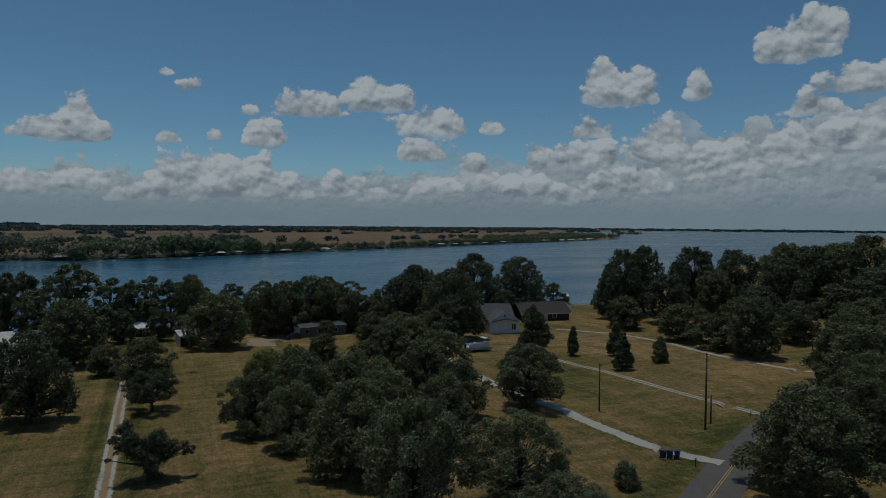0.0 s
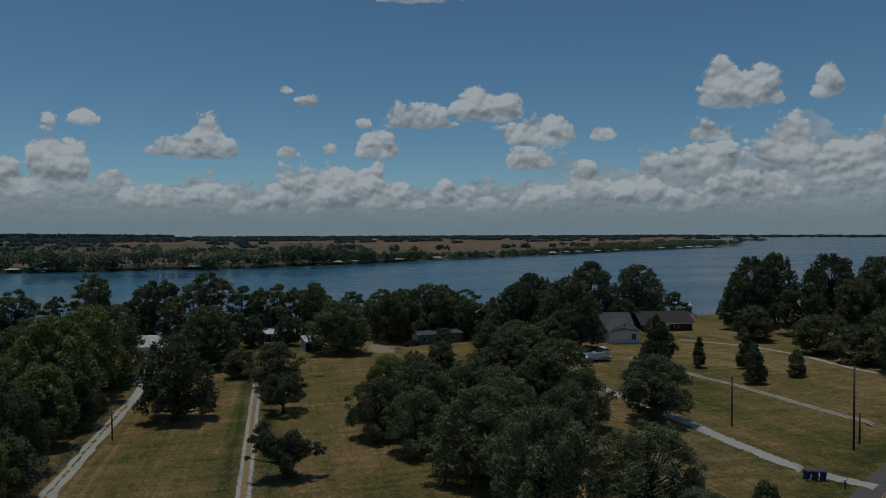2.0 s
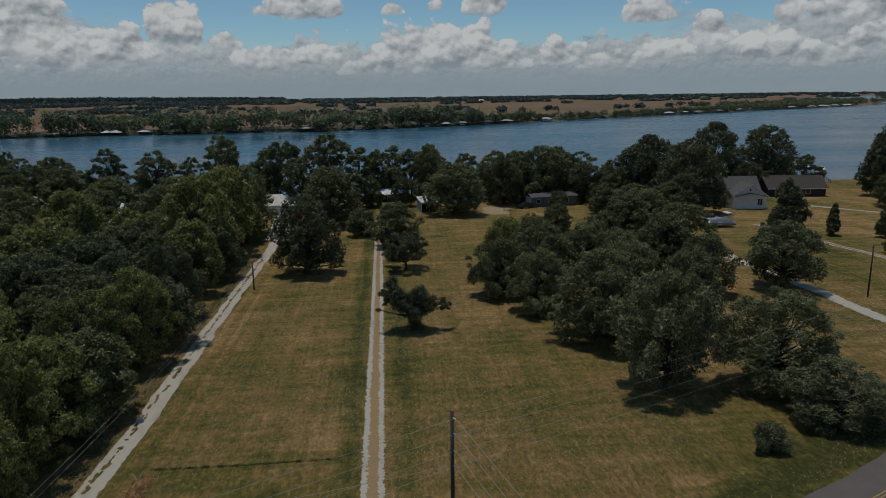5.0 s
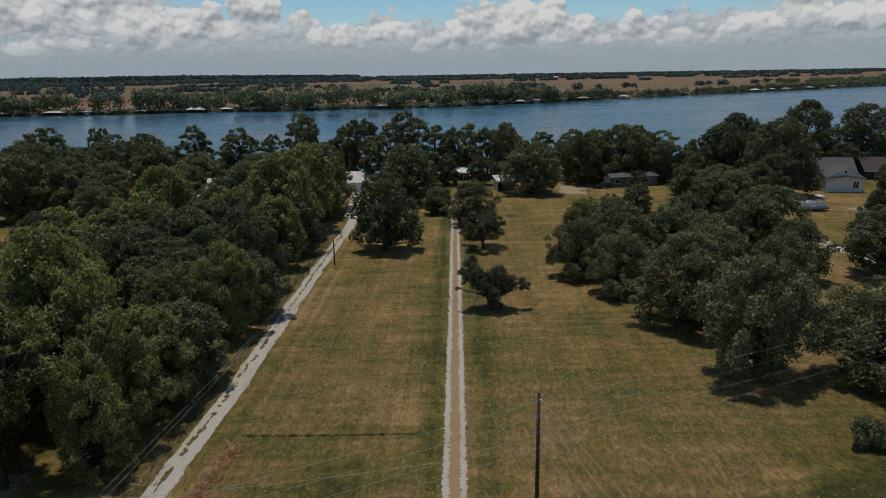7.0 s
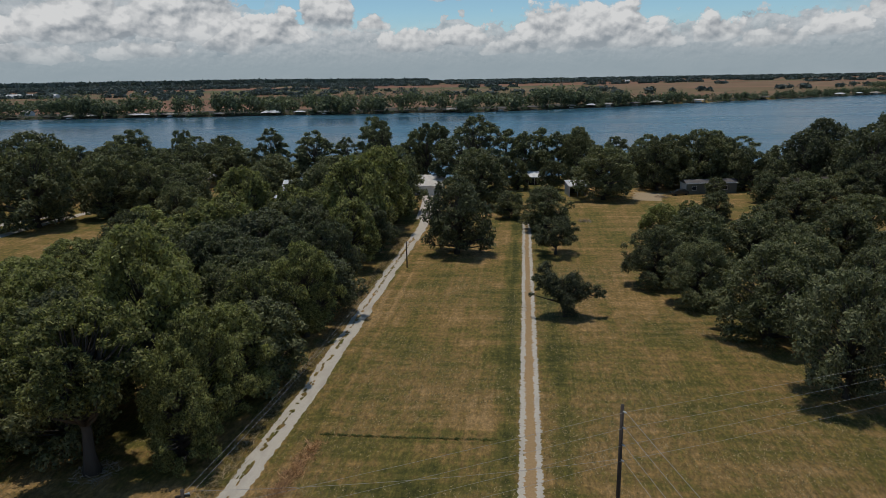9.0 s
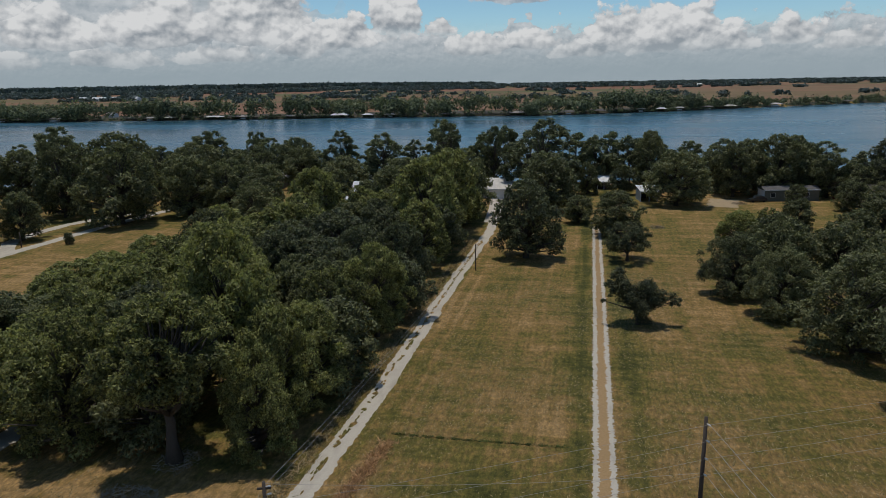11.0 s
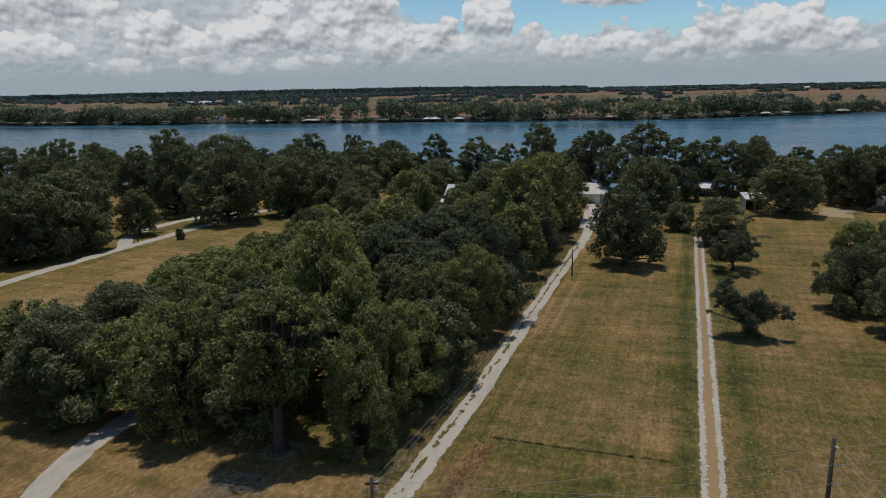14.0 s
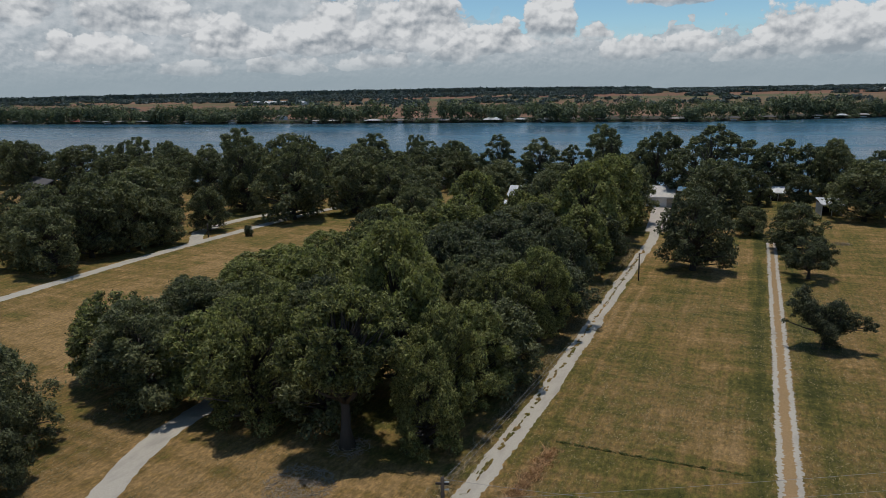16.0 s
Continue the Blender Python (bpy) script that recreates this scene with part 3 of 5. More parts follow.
for off in (-0.14, 0.14):
    line = [(x + 0.5 * off, y - 0.86 * off) for x, y in ROAD]
    ribbon("centre_line", line, 0.05, 0.05, YELLOW, 0.036, 0.004, 1.5, road)

drive_mid = thing("driveway", "two-track drive of pale gravel with a tan middle", "driveway", kind="structure")
ribbon("median", [(-0.7, 10), (-0.45, 30), (-0.3, 60), (-0.25, 100), (-0.25, 146)], 0.55, 0.55, GRAVEL_RUST, 0.02, 0.05, 0.3, drive_mid, 3, 0.05)
for k, off in enumerate((-0.68, 0.68)):
    ribbon("wheel_track", [(-0.7 + off, 10), (-0.45 + off, 30), (-0.3 + off, 60), (-0.25 + off * 0.9, 100), (-0.25 + off * 0.85, 146)],
           0.24, 0.24, GRAVEL, 0.03, 0.085, 0.14, drive_mid, 5 + k, 0.03)

lane_left = ribbon("gravel_lane", [(-24.5, 10), (-22.8, 40), (-22.0, 60), (-22.0, 100), (-21.6, 137), (-22.2, 150), (-22.6, 160)], 0.95, 0.95, GRAVEL, 0.02, 0.06, 0.3, seed=9, waver=0.08)
tagged(lane_left, "pale gravel lane with a patchy grass middle", "lane", kind="structure")


def tufts(name, line, half, n, size, mat, seed, parent=None, lift=0.035, label="", h=0.1):
    """Irregular low patches of weeds along a line, one mesh."""
    r = np.random.default_rng(seed)
    line = np.array(line, dtype=float)
    s = np.concatenate([[0], np.cumsum(np.hypot(*np.diff(line, axis=0).T))])
    v, f = [], []
    for _ in range(n):
        t = r.uniform(0, s[-1])
        x = np.interp(t, s, line[:, 0]) + r.normal(0, half)
        y = np.interp(t, s, line[:, 1])
        sx, sy = size * r.uniform(0.4, 1.2), size * r.uniform(0.8, 3.2)
        k0 = len(v)
        m = 9
        z0 = float(ground_z(x, y))
        v.append((x, y, z0 + lift + h * r.uniform(0.6, 1.2)))
        for k in range(m):
            an = 2 * math.pi * k / m
            q = r.uniform(0.55, 1.15)
            v.append((x + math.cos(an) * sx * q, y + math.sin(an) * sy * q, z0 + lift))
        for k in range(m):
            f.append((k0, k0 + 1 + k, k0 + 1 + (k + 1) % m))
    ob = new(name, mesh_of(name, v, f, (mat,)))
    if parent:
        ob.parent = parent
    return tagged(ob, label, "", "", "stuff") if label else ob


tufts("median_grass", [(-23.2, 36), (-22.3, 60), (-22.1, 100), (-21.9, 130)], 0.11, 210, 0.20, GRASS, 4, lane_left)

lane_far = ribbon("gravel_lane", [(-107, 20), (-108, 66), (-108.5, 90), (-108.3, 105), (-107.5, 124), (-106.5, 136), (-104, 155), (-100, 185)], 1.3, 1.3, GRAVEL_GREY, 0.03, 0.10, 0.6, seed=12)
tagged(lane_far, "grey gravel lane between field and shade trees", "lane", kind="structure")
loop = ribbon("gravel_lane", [(-108.4, 108), (-112, 112), (-115.8, 117), (-117.2, 126), (-117, 134), (-114.5, 142), (-110, 150)], 1.4, 1.4, GRAVEL_GREY, 0.035, 0.10, 0.7, seed=13)
tagged(loop, "grey gravel loop branching off a lane", "lane", kind="structure")
lane_near = ribbon("gravel_lane", [(-45, 16), (-48.3, 32.5), (-50.6, 38), (-51.8, 43), (-52.5, 60), (-54, 85), (-55, 150)], 1.25, 1.25, GRAVEL_GREY, 0.03, 0.08, 0.6, seed=14)
tagged(lane_near, "pale gravel lane running in under the trees", "lane", kind="structure")
drive_r = ribbon("gravel_lane", [(71.5, 66.5), (69.5, 70), (67.2, 76), (66.3, 87), (66.1, 98), (64.2, 118), (63.8, 133), (66, 150), (82, 166)], 1.15, 1.15, GRAVEL, 0.035, 0.12, 0.4, seed=15, waver=0.08)
tagged(drive_r, "pale gravel driveway joining the road", "driveway", kind="structure")
track_r = ribbon("field_track", [(96, 79.5), (94.6, 83), (92.6, 96), (90.5, 118.7), (88.8, 125.5), (85, 150)], 0.8, 0.8, GRAVEL_TAN, 0.02, 0.10, 0.5, seed=16, waver=0.08)
for k, off in enumerate((-0.55, 0.55)):
    ribbon("wheel_track", [(96 + off, 79.5), (94.6 + off, 83), (92.6 + off, 96), (90.5 + off, 118.7), (88.8 + off, 125.5), (85 + off, 150)], 0.22, 0.22, GRAVEL, 0.03, 0.10, 0.4, track_r, 60 + k, 0.05)
tagged(track_r, "faint worn wheel track across dry grass", "track", kind="structure")
path_r = ribbon("field_track", [(134, 97), (131, 102), (127.5, 112), (125.6, 127), (126.6, 142), (124, 158), (112, 172)], 0.8, 0.8, GRAVEL_GREY, 0.02, 0.15, 0.7, seed=17, waver=0.1)
tagged(path_r, "pale dirt drive along a row of trees", "driveway", kind="structure")
apron = ribbon("concrete_apron", [(-21.9, 148), (-23.0, 164), (-24.6, 179)], 2.3, 2.3, CONCRETE, 0.045, 0.02, 1.0, seed=18)
tagged(apron, "pale concrete apron in front of a garage", "apron", kind="structure")
lot = ribbon("gravel_lot", [(93, 54), (108, 66), (122, 76)], 5, 5, GRAVEL, 0.03, 0.3, 1.5, seed=19)
tagged(lot, "pale gravel lot beside the road", "lot", kind="structure")

# ---- trees ----
def env_round(u):
    return np.sqrt(np.clip(1 - (2 * u - 1) ** 2, 0, 1)) * (1.05 - 0.25 * u)


def env_dome(u):
    return np.clip(1.0 - np.clip(u, 0, 1) ** 2.6, 0, 1) ** 0.5 * np.clip(0.72 + u * 1.3, 0, 1)


def env_cone(u):
    return np.clip((1 - u) ** 0.75 * np.clip(0.65 + 2.5 * u, 0, 1), 0, 1)


def env_oval(u):
    return np.clip(np.sin(np.pi * np.clip(0.16 + 0.84 * u, 0, 1) ** 0.85), 0, 1) ** 0.6


def env_flat(u):
    return np.clip(np.sin(np.pi * np.clip(0.25 + 0.75 * u, 0, 1)) ** 0.5, 0, 1)


def tree_meshes(seed, height, width, clear, env, blobs, leaves, leaf, leaf_mat, trunk_r, lean=0.0, blob_r=0.2, flat=0.95, loose=0.25, boughs=None):
    """Trunk with limbs, and a crown of many single leaves gathered in clumps. Returns the two meshes."""
    r = np.random.default_rng(seed)
    crown_h = height - clear
    cs, rs = [], []
    tries = 0
    f1, f2, f3 = r.uniform(0, 6.28, 3)
    for x0, z0, x1, z1, thick, count in boughs or ():
        for k in range(count):
            s = (k + r.uniform(0.2, 0.8)) / count
            cs.append(np.array([x0 + (x1 - x0) * s + r.normal(0, 0.3) * thick, r.normal(0, 0.55) * thick, z0 + (z1 - z0) * s + r.normal(0, 0.35) * thick]))
            rs.append(thick * r.uniform(0.35, 0.6))
    while not boughs and len(cs) < blobs and tries < blobs * 60:
        tries += 1
        u = r.uniform(0.03, 0.97)
        e = float(env(np.array(u))) * width / 2
        if e < 0.1 * width and u < 0.9:
            continue
        a = r.uniform(0, 2 * math.pi)
        e *= 1 + 0.17 * math.sin(2 * a + f1 + 3 * u) + 0.13 * math.sin(3 * a + f2 - 5 * u) + 0.08 * math.sin(7 * a + f3 + 9 * u)
        rb = width * blob_r * r.uniform(0.6, 1.35) * (0.75 if u > 0.8 else 1)
        q = max(0.0, e - rb * 0.75) * r.uniform(0.35, 1.0) ** 0.5
        z = clear + u * crown_h
        z = min(z, height - rb * flat * 0.9)
        c = np.array([math.cos(a) * q + lean * u * width, math.sin(a) * q, z])
        if all(np.linalg.norm(c - k) > 0.62 * rb for k in cs):
            cs.append(c)
            rs.append(rb)
    cs, rs = np.array(cs), np.array(rs)
    # leaves, only where they are not buried in a neighbouring clump
    w = rs ** 2
    many = int(leaves * 2.6)
    idx = r.choice(len(cs), many, p=w / w.sum())
    d = r.normal(0, 1, (many, 3))
    d /= np.linalg.norm(d, axis=1)[:, None]
    d[:, 2] = np.where(d[:, 2] < -0.65, -d[:, 2], d[:, 2])
    lump = 1 + 0.2 * np.sin(d[:, 0] * 5 + idx) * np.sin(d[:, 1] * 6 + idx * 1.7) + 0.12 * np.sin(d[:, 2] * 9 + idx)
    rad = rs[idx] * lump * (1.06 - np.abs(r.normal(0, loose, many)))
    p = cs[idx] + d * rad[:, None] * np.array([1, 1, flat])
    buried = np.zeros(many, dtype=bool)
    for k in range(len(cs)):
        buried |= (np.linalg.norm((p - cs[k]) / np.array([1, 1, flat]), axis=1) < rs[k] * 0.66) & (idx != k)
    keep = np.flatnonzero(~buried)[:leaves]
    p, d, idx = p[keep], d[keep], idx[keep]
    leaves = len(keep)
    p[:, 2] = np.maximum(p[:, 2], clear * 0.75 if clear > 0.6 else 0.08)
    nrm = d * 0.7 + r.normal(0, 0.65, (leaves, 3)) + np.array([0, 0, 0.35])
    nrm /= np.linalg.norm(nrm, axis=1)[:, None]
    t = np.cross(nrm, r.normal(0, 1, (leaves, 3)))
    t /= np.linalg.norm(t, axis=1)[:, None]
    b = np.cross(nrm, t)
    ln = leaf * r.uniform(0.6, 1.4, leaves)
    droop = np.array([0, 0, -0.05])
    q = np.stack([p - t * ln[:, None] - b * (ln * 0.45)[:, None], p - t * (ln * 0.6)[:, None] + b * (ln * 0.55)[:, None],
                  p + t * ln[:, None] + droop * ln[:, None]], 1)
    crown = mesh_quads("crown", q, leaf_mat)
    # trunk and limbs
    v, f = [], []
    topz = clear + crown_h * 0.62
    pts, radii = [(0, 0, -0.15)], [trunk_r * 1.5]
    for k in range(1, 7):
        s = k / 6
        pts.append((lean * width * max(0, s * 0.8 - 0.2) + r.normal(0, 0.03) * width * 0.3 * s, r.normal(0, 0.03) * width * 0.3 * s, topz * s))
        radii.append(trunk_r * (1 - 0.78 * s))
    tube_data(pts, radii, 8, v, f)
    order = r.permutation(len(cs))[: max(5, int(len(cs) * 0.7))]
    for i in order:
        c = cs[i]
        z0 = min(max(clear * 0.7 + 0.15, c[2] * r.uniform(0.45, 0.7)), topz * 0.95)
        s = z0 / topz
        bx = np.interp(s, np.linspace(0, 1, 7), [k[0] for k in pts])
        by = np.interp(s, np.linspace(0, 1, 7), [k[1] for k in pts])
        a0 = Vector((bx, by, z0))
        c1 = Vector(c)
        mid = a0.lerp(c1, 0.5) + Vector((r.normal(0, 0.25), r.normal(0, 0.25), r.uniform(-0.3, 0.3)))
        r0 = trunk_r * (1 - 0.78 * s) * 0.6
        tube_data([a0, mid, c1], [r0, r0 * 0.55, r0 * 0.15], 5, v, f)
    trunk = mesh_of("trunk", v, f, (BARK,), True)
    return trunk, crown


def tree_kind(name, label, category, seeds, height, width, **kw):
    """Models of one kind of tree, kept to copy: (height, width, empty)."""
    out = []
    for s in seeds:
        t, c = tree_meshes(s, height, width, **kw)
        out.append((name, label, category, height, width, t, c))
    return out


PECAN = tree_kind("pecan_tree", "broad pecan tree with loose yellowish green foliage", "tree", (11, 12, 13), 12, 11,
                  clear=1.2, env=env_dome, blobs=120, leaves=28000, leaf=0.165, leaf_mat=LEAF_PECAN, trunk_r=0.34, blob_r=0.082, loose=0.36)
PECAN_LOW = tree_kind("pecan_tree", "leafy pecan tree with boughs down to the grass", "tree", (16, 17), 12, 12,
                      clear=0.15, env=env_dome, blobs=165, leaves=32000, leaf=0.155, leaf_mat=LEAF_PECAN, trunk_r=0.34, blob_r=0.07, loose=0.34)
PECAN_MID = tree_kind("pecan_tree", "rounded pecan tree deep in the grove", "tree", (14, 15), 12, 11,
                      clear=1.4, env=env_dome, blobs=130, leaves=12000, leaf=0.25, leaf_mat=LEAF_PECAN, trunk_r=0.34, blob_r=0.075, loose=0.34)
PECAN_TALL = tree_kind("pecan_tree", "tall pecan tree with a bare lower trunk", "tree", (21,), 14, 10.5,
                       clear=5.6, env=env_round, blobs=150, leaves=34000, leaf=0.165, leaf_mat=LEAF_PECAN, trunk_r=0.55, blob_r=0.078, loose=0.38)
OAK = tree_kind("oak_tree", "dense dark green oak reaching low to the grass", "tree", (31, 32, 33), 11, 11,
                clear=0.3, env=env_dome, blobs=130, leaves=28000, leaf=0.155, leaf_mat=LEAF_OAK, trunk_r=0.33, blob_r=0.08, loose=0.3)
OAK_MID = tree_kind("oak_tree", "rounded dark green oak in full leaf", "tree", (41, 42, 43), 12, 12,
                    clear=0.8, env=env_dome, blobs=120, leaves=12000, leaf=0.26, leaf_mat=LEAF_OAK, trunk_r=0.35, blob_r=0.082, loose=0.3)
OAK_DARK = tree_kind("oak_tree", "big deep green oak with a dense crown", "tree", (51, 52), 12, 12,
                     clear=1.0, env=env_dome, blobs=120, leaves=12500, leaf=0.26, leaf_mat=LEAF_DARK, trunk_r=0.4, blob_r=0.082, loose=0.3)
GREY = tree_kind("willow_tree", "grey-green tree with fine feathery foliage", "tree", (61, 62), 11, 11,
                 clear=0.4, env=env_dome, blobs=130, leaves=28000, leaf=0.15, leaf_mat=LEAF_GREY, trunk_r=0.3, blob_r=0.078, loose=0.36)
SHORE = tree_kind("cypress_tree", "tall shoreline cypress with a ragged open crown", "tree", (71, 72, 73), 17, 12,
                  clear=1.6, env=env_oval, blobs=80, leaves=13000, leaf=0.26, leaf_mat=LEAF_CYPRESS, trunk_r=0.42, blob_r=0.075, loose=0.5)
SPARSE = tree_kind("cypress_tree", "thin shoreline cypress, the lake showing through it", "tree", (81, 82), 15, 10,
                   clear=2.6, env=env_oval, blobs=60, leaves=5500, leaf=0.34, leaf_mat=LEAF_CYPRESS, trunk_r=0.3, blob_r=0.09, loose=0.4)
CONE = tree_kind("young_cypress", "young conical tree standing in dry grass", "tree", (91, 92), 7, 4.4,
                 clear=0.4, env=env_cone, blobs=40, leaves=7000, leaf=0.18, leaf_mat=LEAF_OAK, trunk_r=0.12, blob_r=0.14)
LOW = tree_kind("spreading_tree", "low spreading tree with crooked limbs beside the drive", "tree", (101, 102), 5.6, 9,
                clear=1.1, env=env_dome, blobs=50, leaves=13000, leaf=0.15, leaf_mat=LEAF_DARK, trunk_r=0.24, blob_r=0.095, flat=0.7, loose=0.45)
GREY_ROUND = tree_kind("willow_tree", "round grey-green tree with drooping feathery boughs", "tree", (63,), 10, 12,
                       clear=0.7, env=env_round, blobs=140, leaves=26000, leaf=0.17, leaf_mat=LEAF_GREY, trunk_r=0.28, blob_r=0.075, loose=0.42)
BROAD_CONE = tree_kind("cedar_tree", "large dark cedar with a blunt top beside the driveway", "tree", (93,), 12, 8,
                       clear=0.3, env=lambda v: np.clip((1 - v ** 2.2) ** 0.8 * (0.9 + 0.1 * v), 0, 1), blobs=110, leaves=16000, leaf=0.2, leaf_mat=LEAF_DARK, trunk_r=0.25, blob_r=0.085, loose=0.34)
BUSH = tree_kind("bush", "rounded garden bush on the lawn", "bush", (111, 112), 2.8, 3.0,
                 clear=0.05, env=env_dome, blobs=22, leaves=4500, leaf=0.12, leaf_mat=LEAF_GREY, trunk_r=0.08, blob_r=0.19)

tree_rng = random.Random(5)


def plant(kinds, x, y, h, w, group, label="", z=None):
    name, lab, cat, kh, kw, trunk, crown = tree_rng.choice(kinds)
    ob = new(name)
    ob.empty_display_size = 0.3
    z = float(ground_z(x, y)) if z is None else z
    s = w / kw
    ob.matrix_world = pose(x, y, z, 0, 0, tree_rng.uniform(0, 360)) @ Matrix.Diagonal((s, s * tree_rng.uniform(0.92, 1.08), h / kh, 1))
    tagged(ob, label or lab, cat, group)
    part_mesh("trunk", trunk, ob)
    part_mesh("crown", crown, ob)
    return ob


def plant_all(kinds, rows, group, label=""):
    for x, y, h, w in rows:
        plant(kinds, x, y, h, w, group, label)


# the meadow with the middle drive
plant(OAK_DARK, -12.4, 118, 13.6, 11.6, "trees by the drive", "large dark oak alone beside the gravel lane")
CROOKED = tree_kind("spreading_tree", "low crooked tree with a bough reaching over the drive", "tree", (103,), 6.4, 10,
                    clear=1.0, env=env_dome, blobs=0, leaves=19000, leaf=0.13, leaf_mat=LEAF_DARK, trunk_r=0.28, loose=0.6,
                    boughs=((0.1, 1.3, 0.6, 4.6, 1.7, 32), (-0.4, 3.2, -2.8, 5.2, 1.6, 26), (-2.8, 5.2, -4.3, 5.0, 0.8, 7), (-2.6, 4.2, -4.4, 2.9, 0.5, 7), (0.8, 3.9, 3.0, 3.5, 1.3, 18), (3.1, 3.2, 4.8, 3.0, 0.7, 8)))
low = plant(CROOKED, 4.4, 86.2, 6.4, 10, "trees by the drive")
low.rotation_euler = (0, 0, 0)
plant(LOW, 4.6, 118.4, 6.5, 8.9, "trees by the drive")
plant_all(OAK_MID, [(3.5, 138, 8.9, 9.7), (-4.0, 150, 5.9, 7.4), (-11, 163, 13.6, 14), (18.6, 173.5, 13.2, 15.4), (14, 198, 16, 12), (-2.4, 189, 8.5, 7.5), (6.4, 189, 8, 7.5)], "trees by the drive")
# clump between the meadow and the road
plant_all(OAK, [(18.3, 100.4, 9.0, 9.4), (26.9, 79.6, 11.4, 12.4), (33.5, 88, 10.5, 11), (22.5, 92, 9.0, 9), (41.6, 87, 9.5, 10.4), (41.0, 64.2, 10.2, 12)], "meadow clump")
plant_all(OAK_MID, [(25.9, 105, 10, 10), (34, 109, 9.2, 9.6), (49, 98, 9, 9), (36, 98, 10, 10), (48.3, 112, 10, 11), (53, 116, 10.9, 11.3), (51.8, 140, 9.4, 11),
                    (28, 118, 8.5, 9), (39, 149, 6, 7.6), (46, 176.5, 5, 6), (62, 164, 8, 10), (70, 163, 8.5, 10), (56, 170, 7, 8), (42, 126, 8, 9), (60, 150, 8.5, 10)], "meadow clump")
plant_all(PECAN_MID, [(23, 124, 8, 7.4), (29, 129, 7.6, 7)], "meadow clump")
plant(GREY_ROUND, 29.3, 64.6, 12.4, 11.6, "meadow clump")
plant(GREY_ROUND, 62.0, 99.3, 10.4, 13.0, "meadow clump")
plant_all(GREY, [(41.9, 55.6, 6.2, 9)], "meadow clump", "grey-green shrubby tree near the roadside ditch")
plant_all(BUSH, [(33.3, 51.6, 2.8, 2.9), (55.2, 64.5, 3.3, 3.4), (-102.3, 117.2, 2.3, 1.9)], "bushes")
# field by the white house
plant_all(CONE, [(94, 135.4, 6.8, 4.2), (94.9, 118.4, 7.9, 5.4), (103.2, 132, 7.8, 4.6), (107.5, 122, 5.8, 5.2)], "young trees in the field")
plant(BROAD_CONE, 79.6, 128.8, 13.0, 8.6, "young trees in the field")
plant_all(OAK_DARK, [(81, 182, 15.8, 17.5), (74, 161, 10.5, 11), (77.5, 167, 18.4, 16.5), (71, 186, 15.5, 15), (78, 197, 17.5, 16), (102, 207, 20.2, 18), (118.5, 207, 19.2, 18.5), (109, 198, 9, 12)], "trees round the white house")
plant_all(OAK_MID, [(34, 188, 14, 12), (45.5, 191, 15.4, 15.4), (56, 188, 11, 11), (62, 184, 9, 9), (39, 195, 14, 13), (52, 196, 13, 13), (30, 197, 11, 10), (66, 193, 11, 12)], "shore trees")
plant_all(SPARSE, [(136.6, 214, 9.5, 10), (-0.5, 205, 14.4, 11), (9.3, 205, 14.2, 11), (4, 212, 15, 10), (-26, 206, 17, 11), (-19, 208, 16, 10), (-6, 207, 15, 11), (-33, 210, 15, 10), (13, 209, 14, 10)], "shore trees")
# woods beyond the right field
plant_all(OAK, [(72.5, 54.5, 12.6, 15.2), (88, 59, 11, 12), (97, 66, 11, 12)], "roadside trees", "rounded green tree beside the road")
plant_all(OAK_MID, [(116, 80, 13.6, 15), (108, 72, 11, 12), (132, 120, 14, 14), (132.5, 143, 9.5, 14), (132, 130, 9.2, 12), (131, 166, 9.4, 12.6)], "roadside trees")
plant_all(OAK_DARK, [(141, 186, 15.5, 12), (150, 191, 22, 17), (161, 195, 23, 15), (178.5, 190, 22.6, 20), (187, 180, 22, 17), (185, 160, 20, 21), (211, 170, 23.5, 25),
                     (222, 158, 27, 25), (190, 138, 14.5, 24), (150, 170, 15, 15), (165, 150, 13, 16), (150, 140, 11, 12), (205, 140, 19, 22)], "far woods on the shore")
plant_all(OAK_MID, [(170, 172, 16, 16), (158, 130, 11, 13), (172, 122, 12, 15), (150, 108, 12, 14), (140, 95, 12, 14), (195, 115, 15, 20), (125, 92, 12, 12),
                    (240, 150, 24, 24), (250, 190, 24, 24), (262, 225, 22, 24), (290, 250, 22, 26)], "far woods on the shore")
# grove left of the gravel lane
plant(PECAN_TALL, -34.9, 46.4, 14.2, 10.5, "pecan grove")
plant(PECAN, -36.0, 58.5, 17.6, 12.4, "pecan grove", "tallest pecan tree with a bright domed crown")
plant_all(PECAN, [(-28.4, 52.0, 11.8, 7.8), (-27.6, 58, 10.4, 8.6), (-29.2, 68, 11, 9), (-42.3, 70, 12.2, 11),
                  (-26.8, 77, 11.6, 8.4), (-45.5, 80, 11, 9.4), (-51, 56, 11.5, 10), (-52, 68, 10.5, 10), (-61.5, 67, 9.6, 10.2), (-59.5, 80, 9.5, 10.4)], "pecan grove")
plant_all(PECAN_MID, [(-30.5, 121, 17, 13.6), (-29.2, 136, 17.2, 13.4), (-28.5, 107, 12, 9.5), (-55, 130, 14, 11.4), (-51, 110, 12, 12), (-66, 112, 9.5, 11.5), (-60, 96, 9.6, 10.5)], "pecan grove")
plant_all(PECAN_LOW, [(-45.4, 47.8, 12.2, 10.6), (-28.4, 48.6, 9.8, 7.2)], "pecan grove")
plant_all(OAK, [(-58.7, 47, 10.5, 12), (-33, 77, 9.5, 8.6)], "pecan grove", "dark green oak in the shade of the grove")
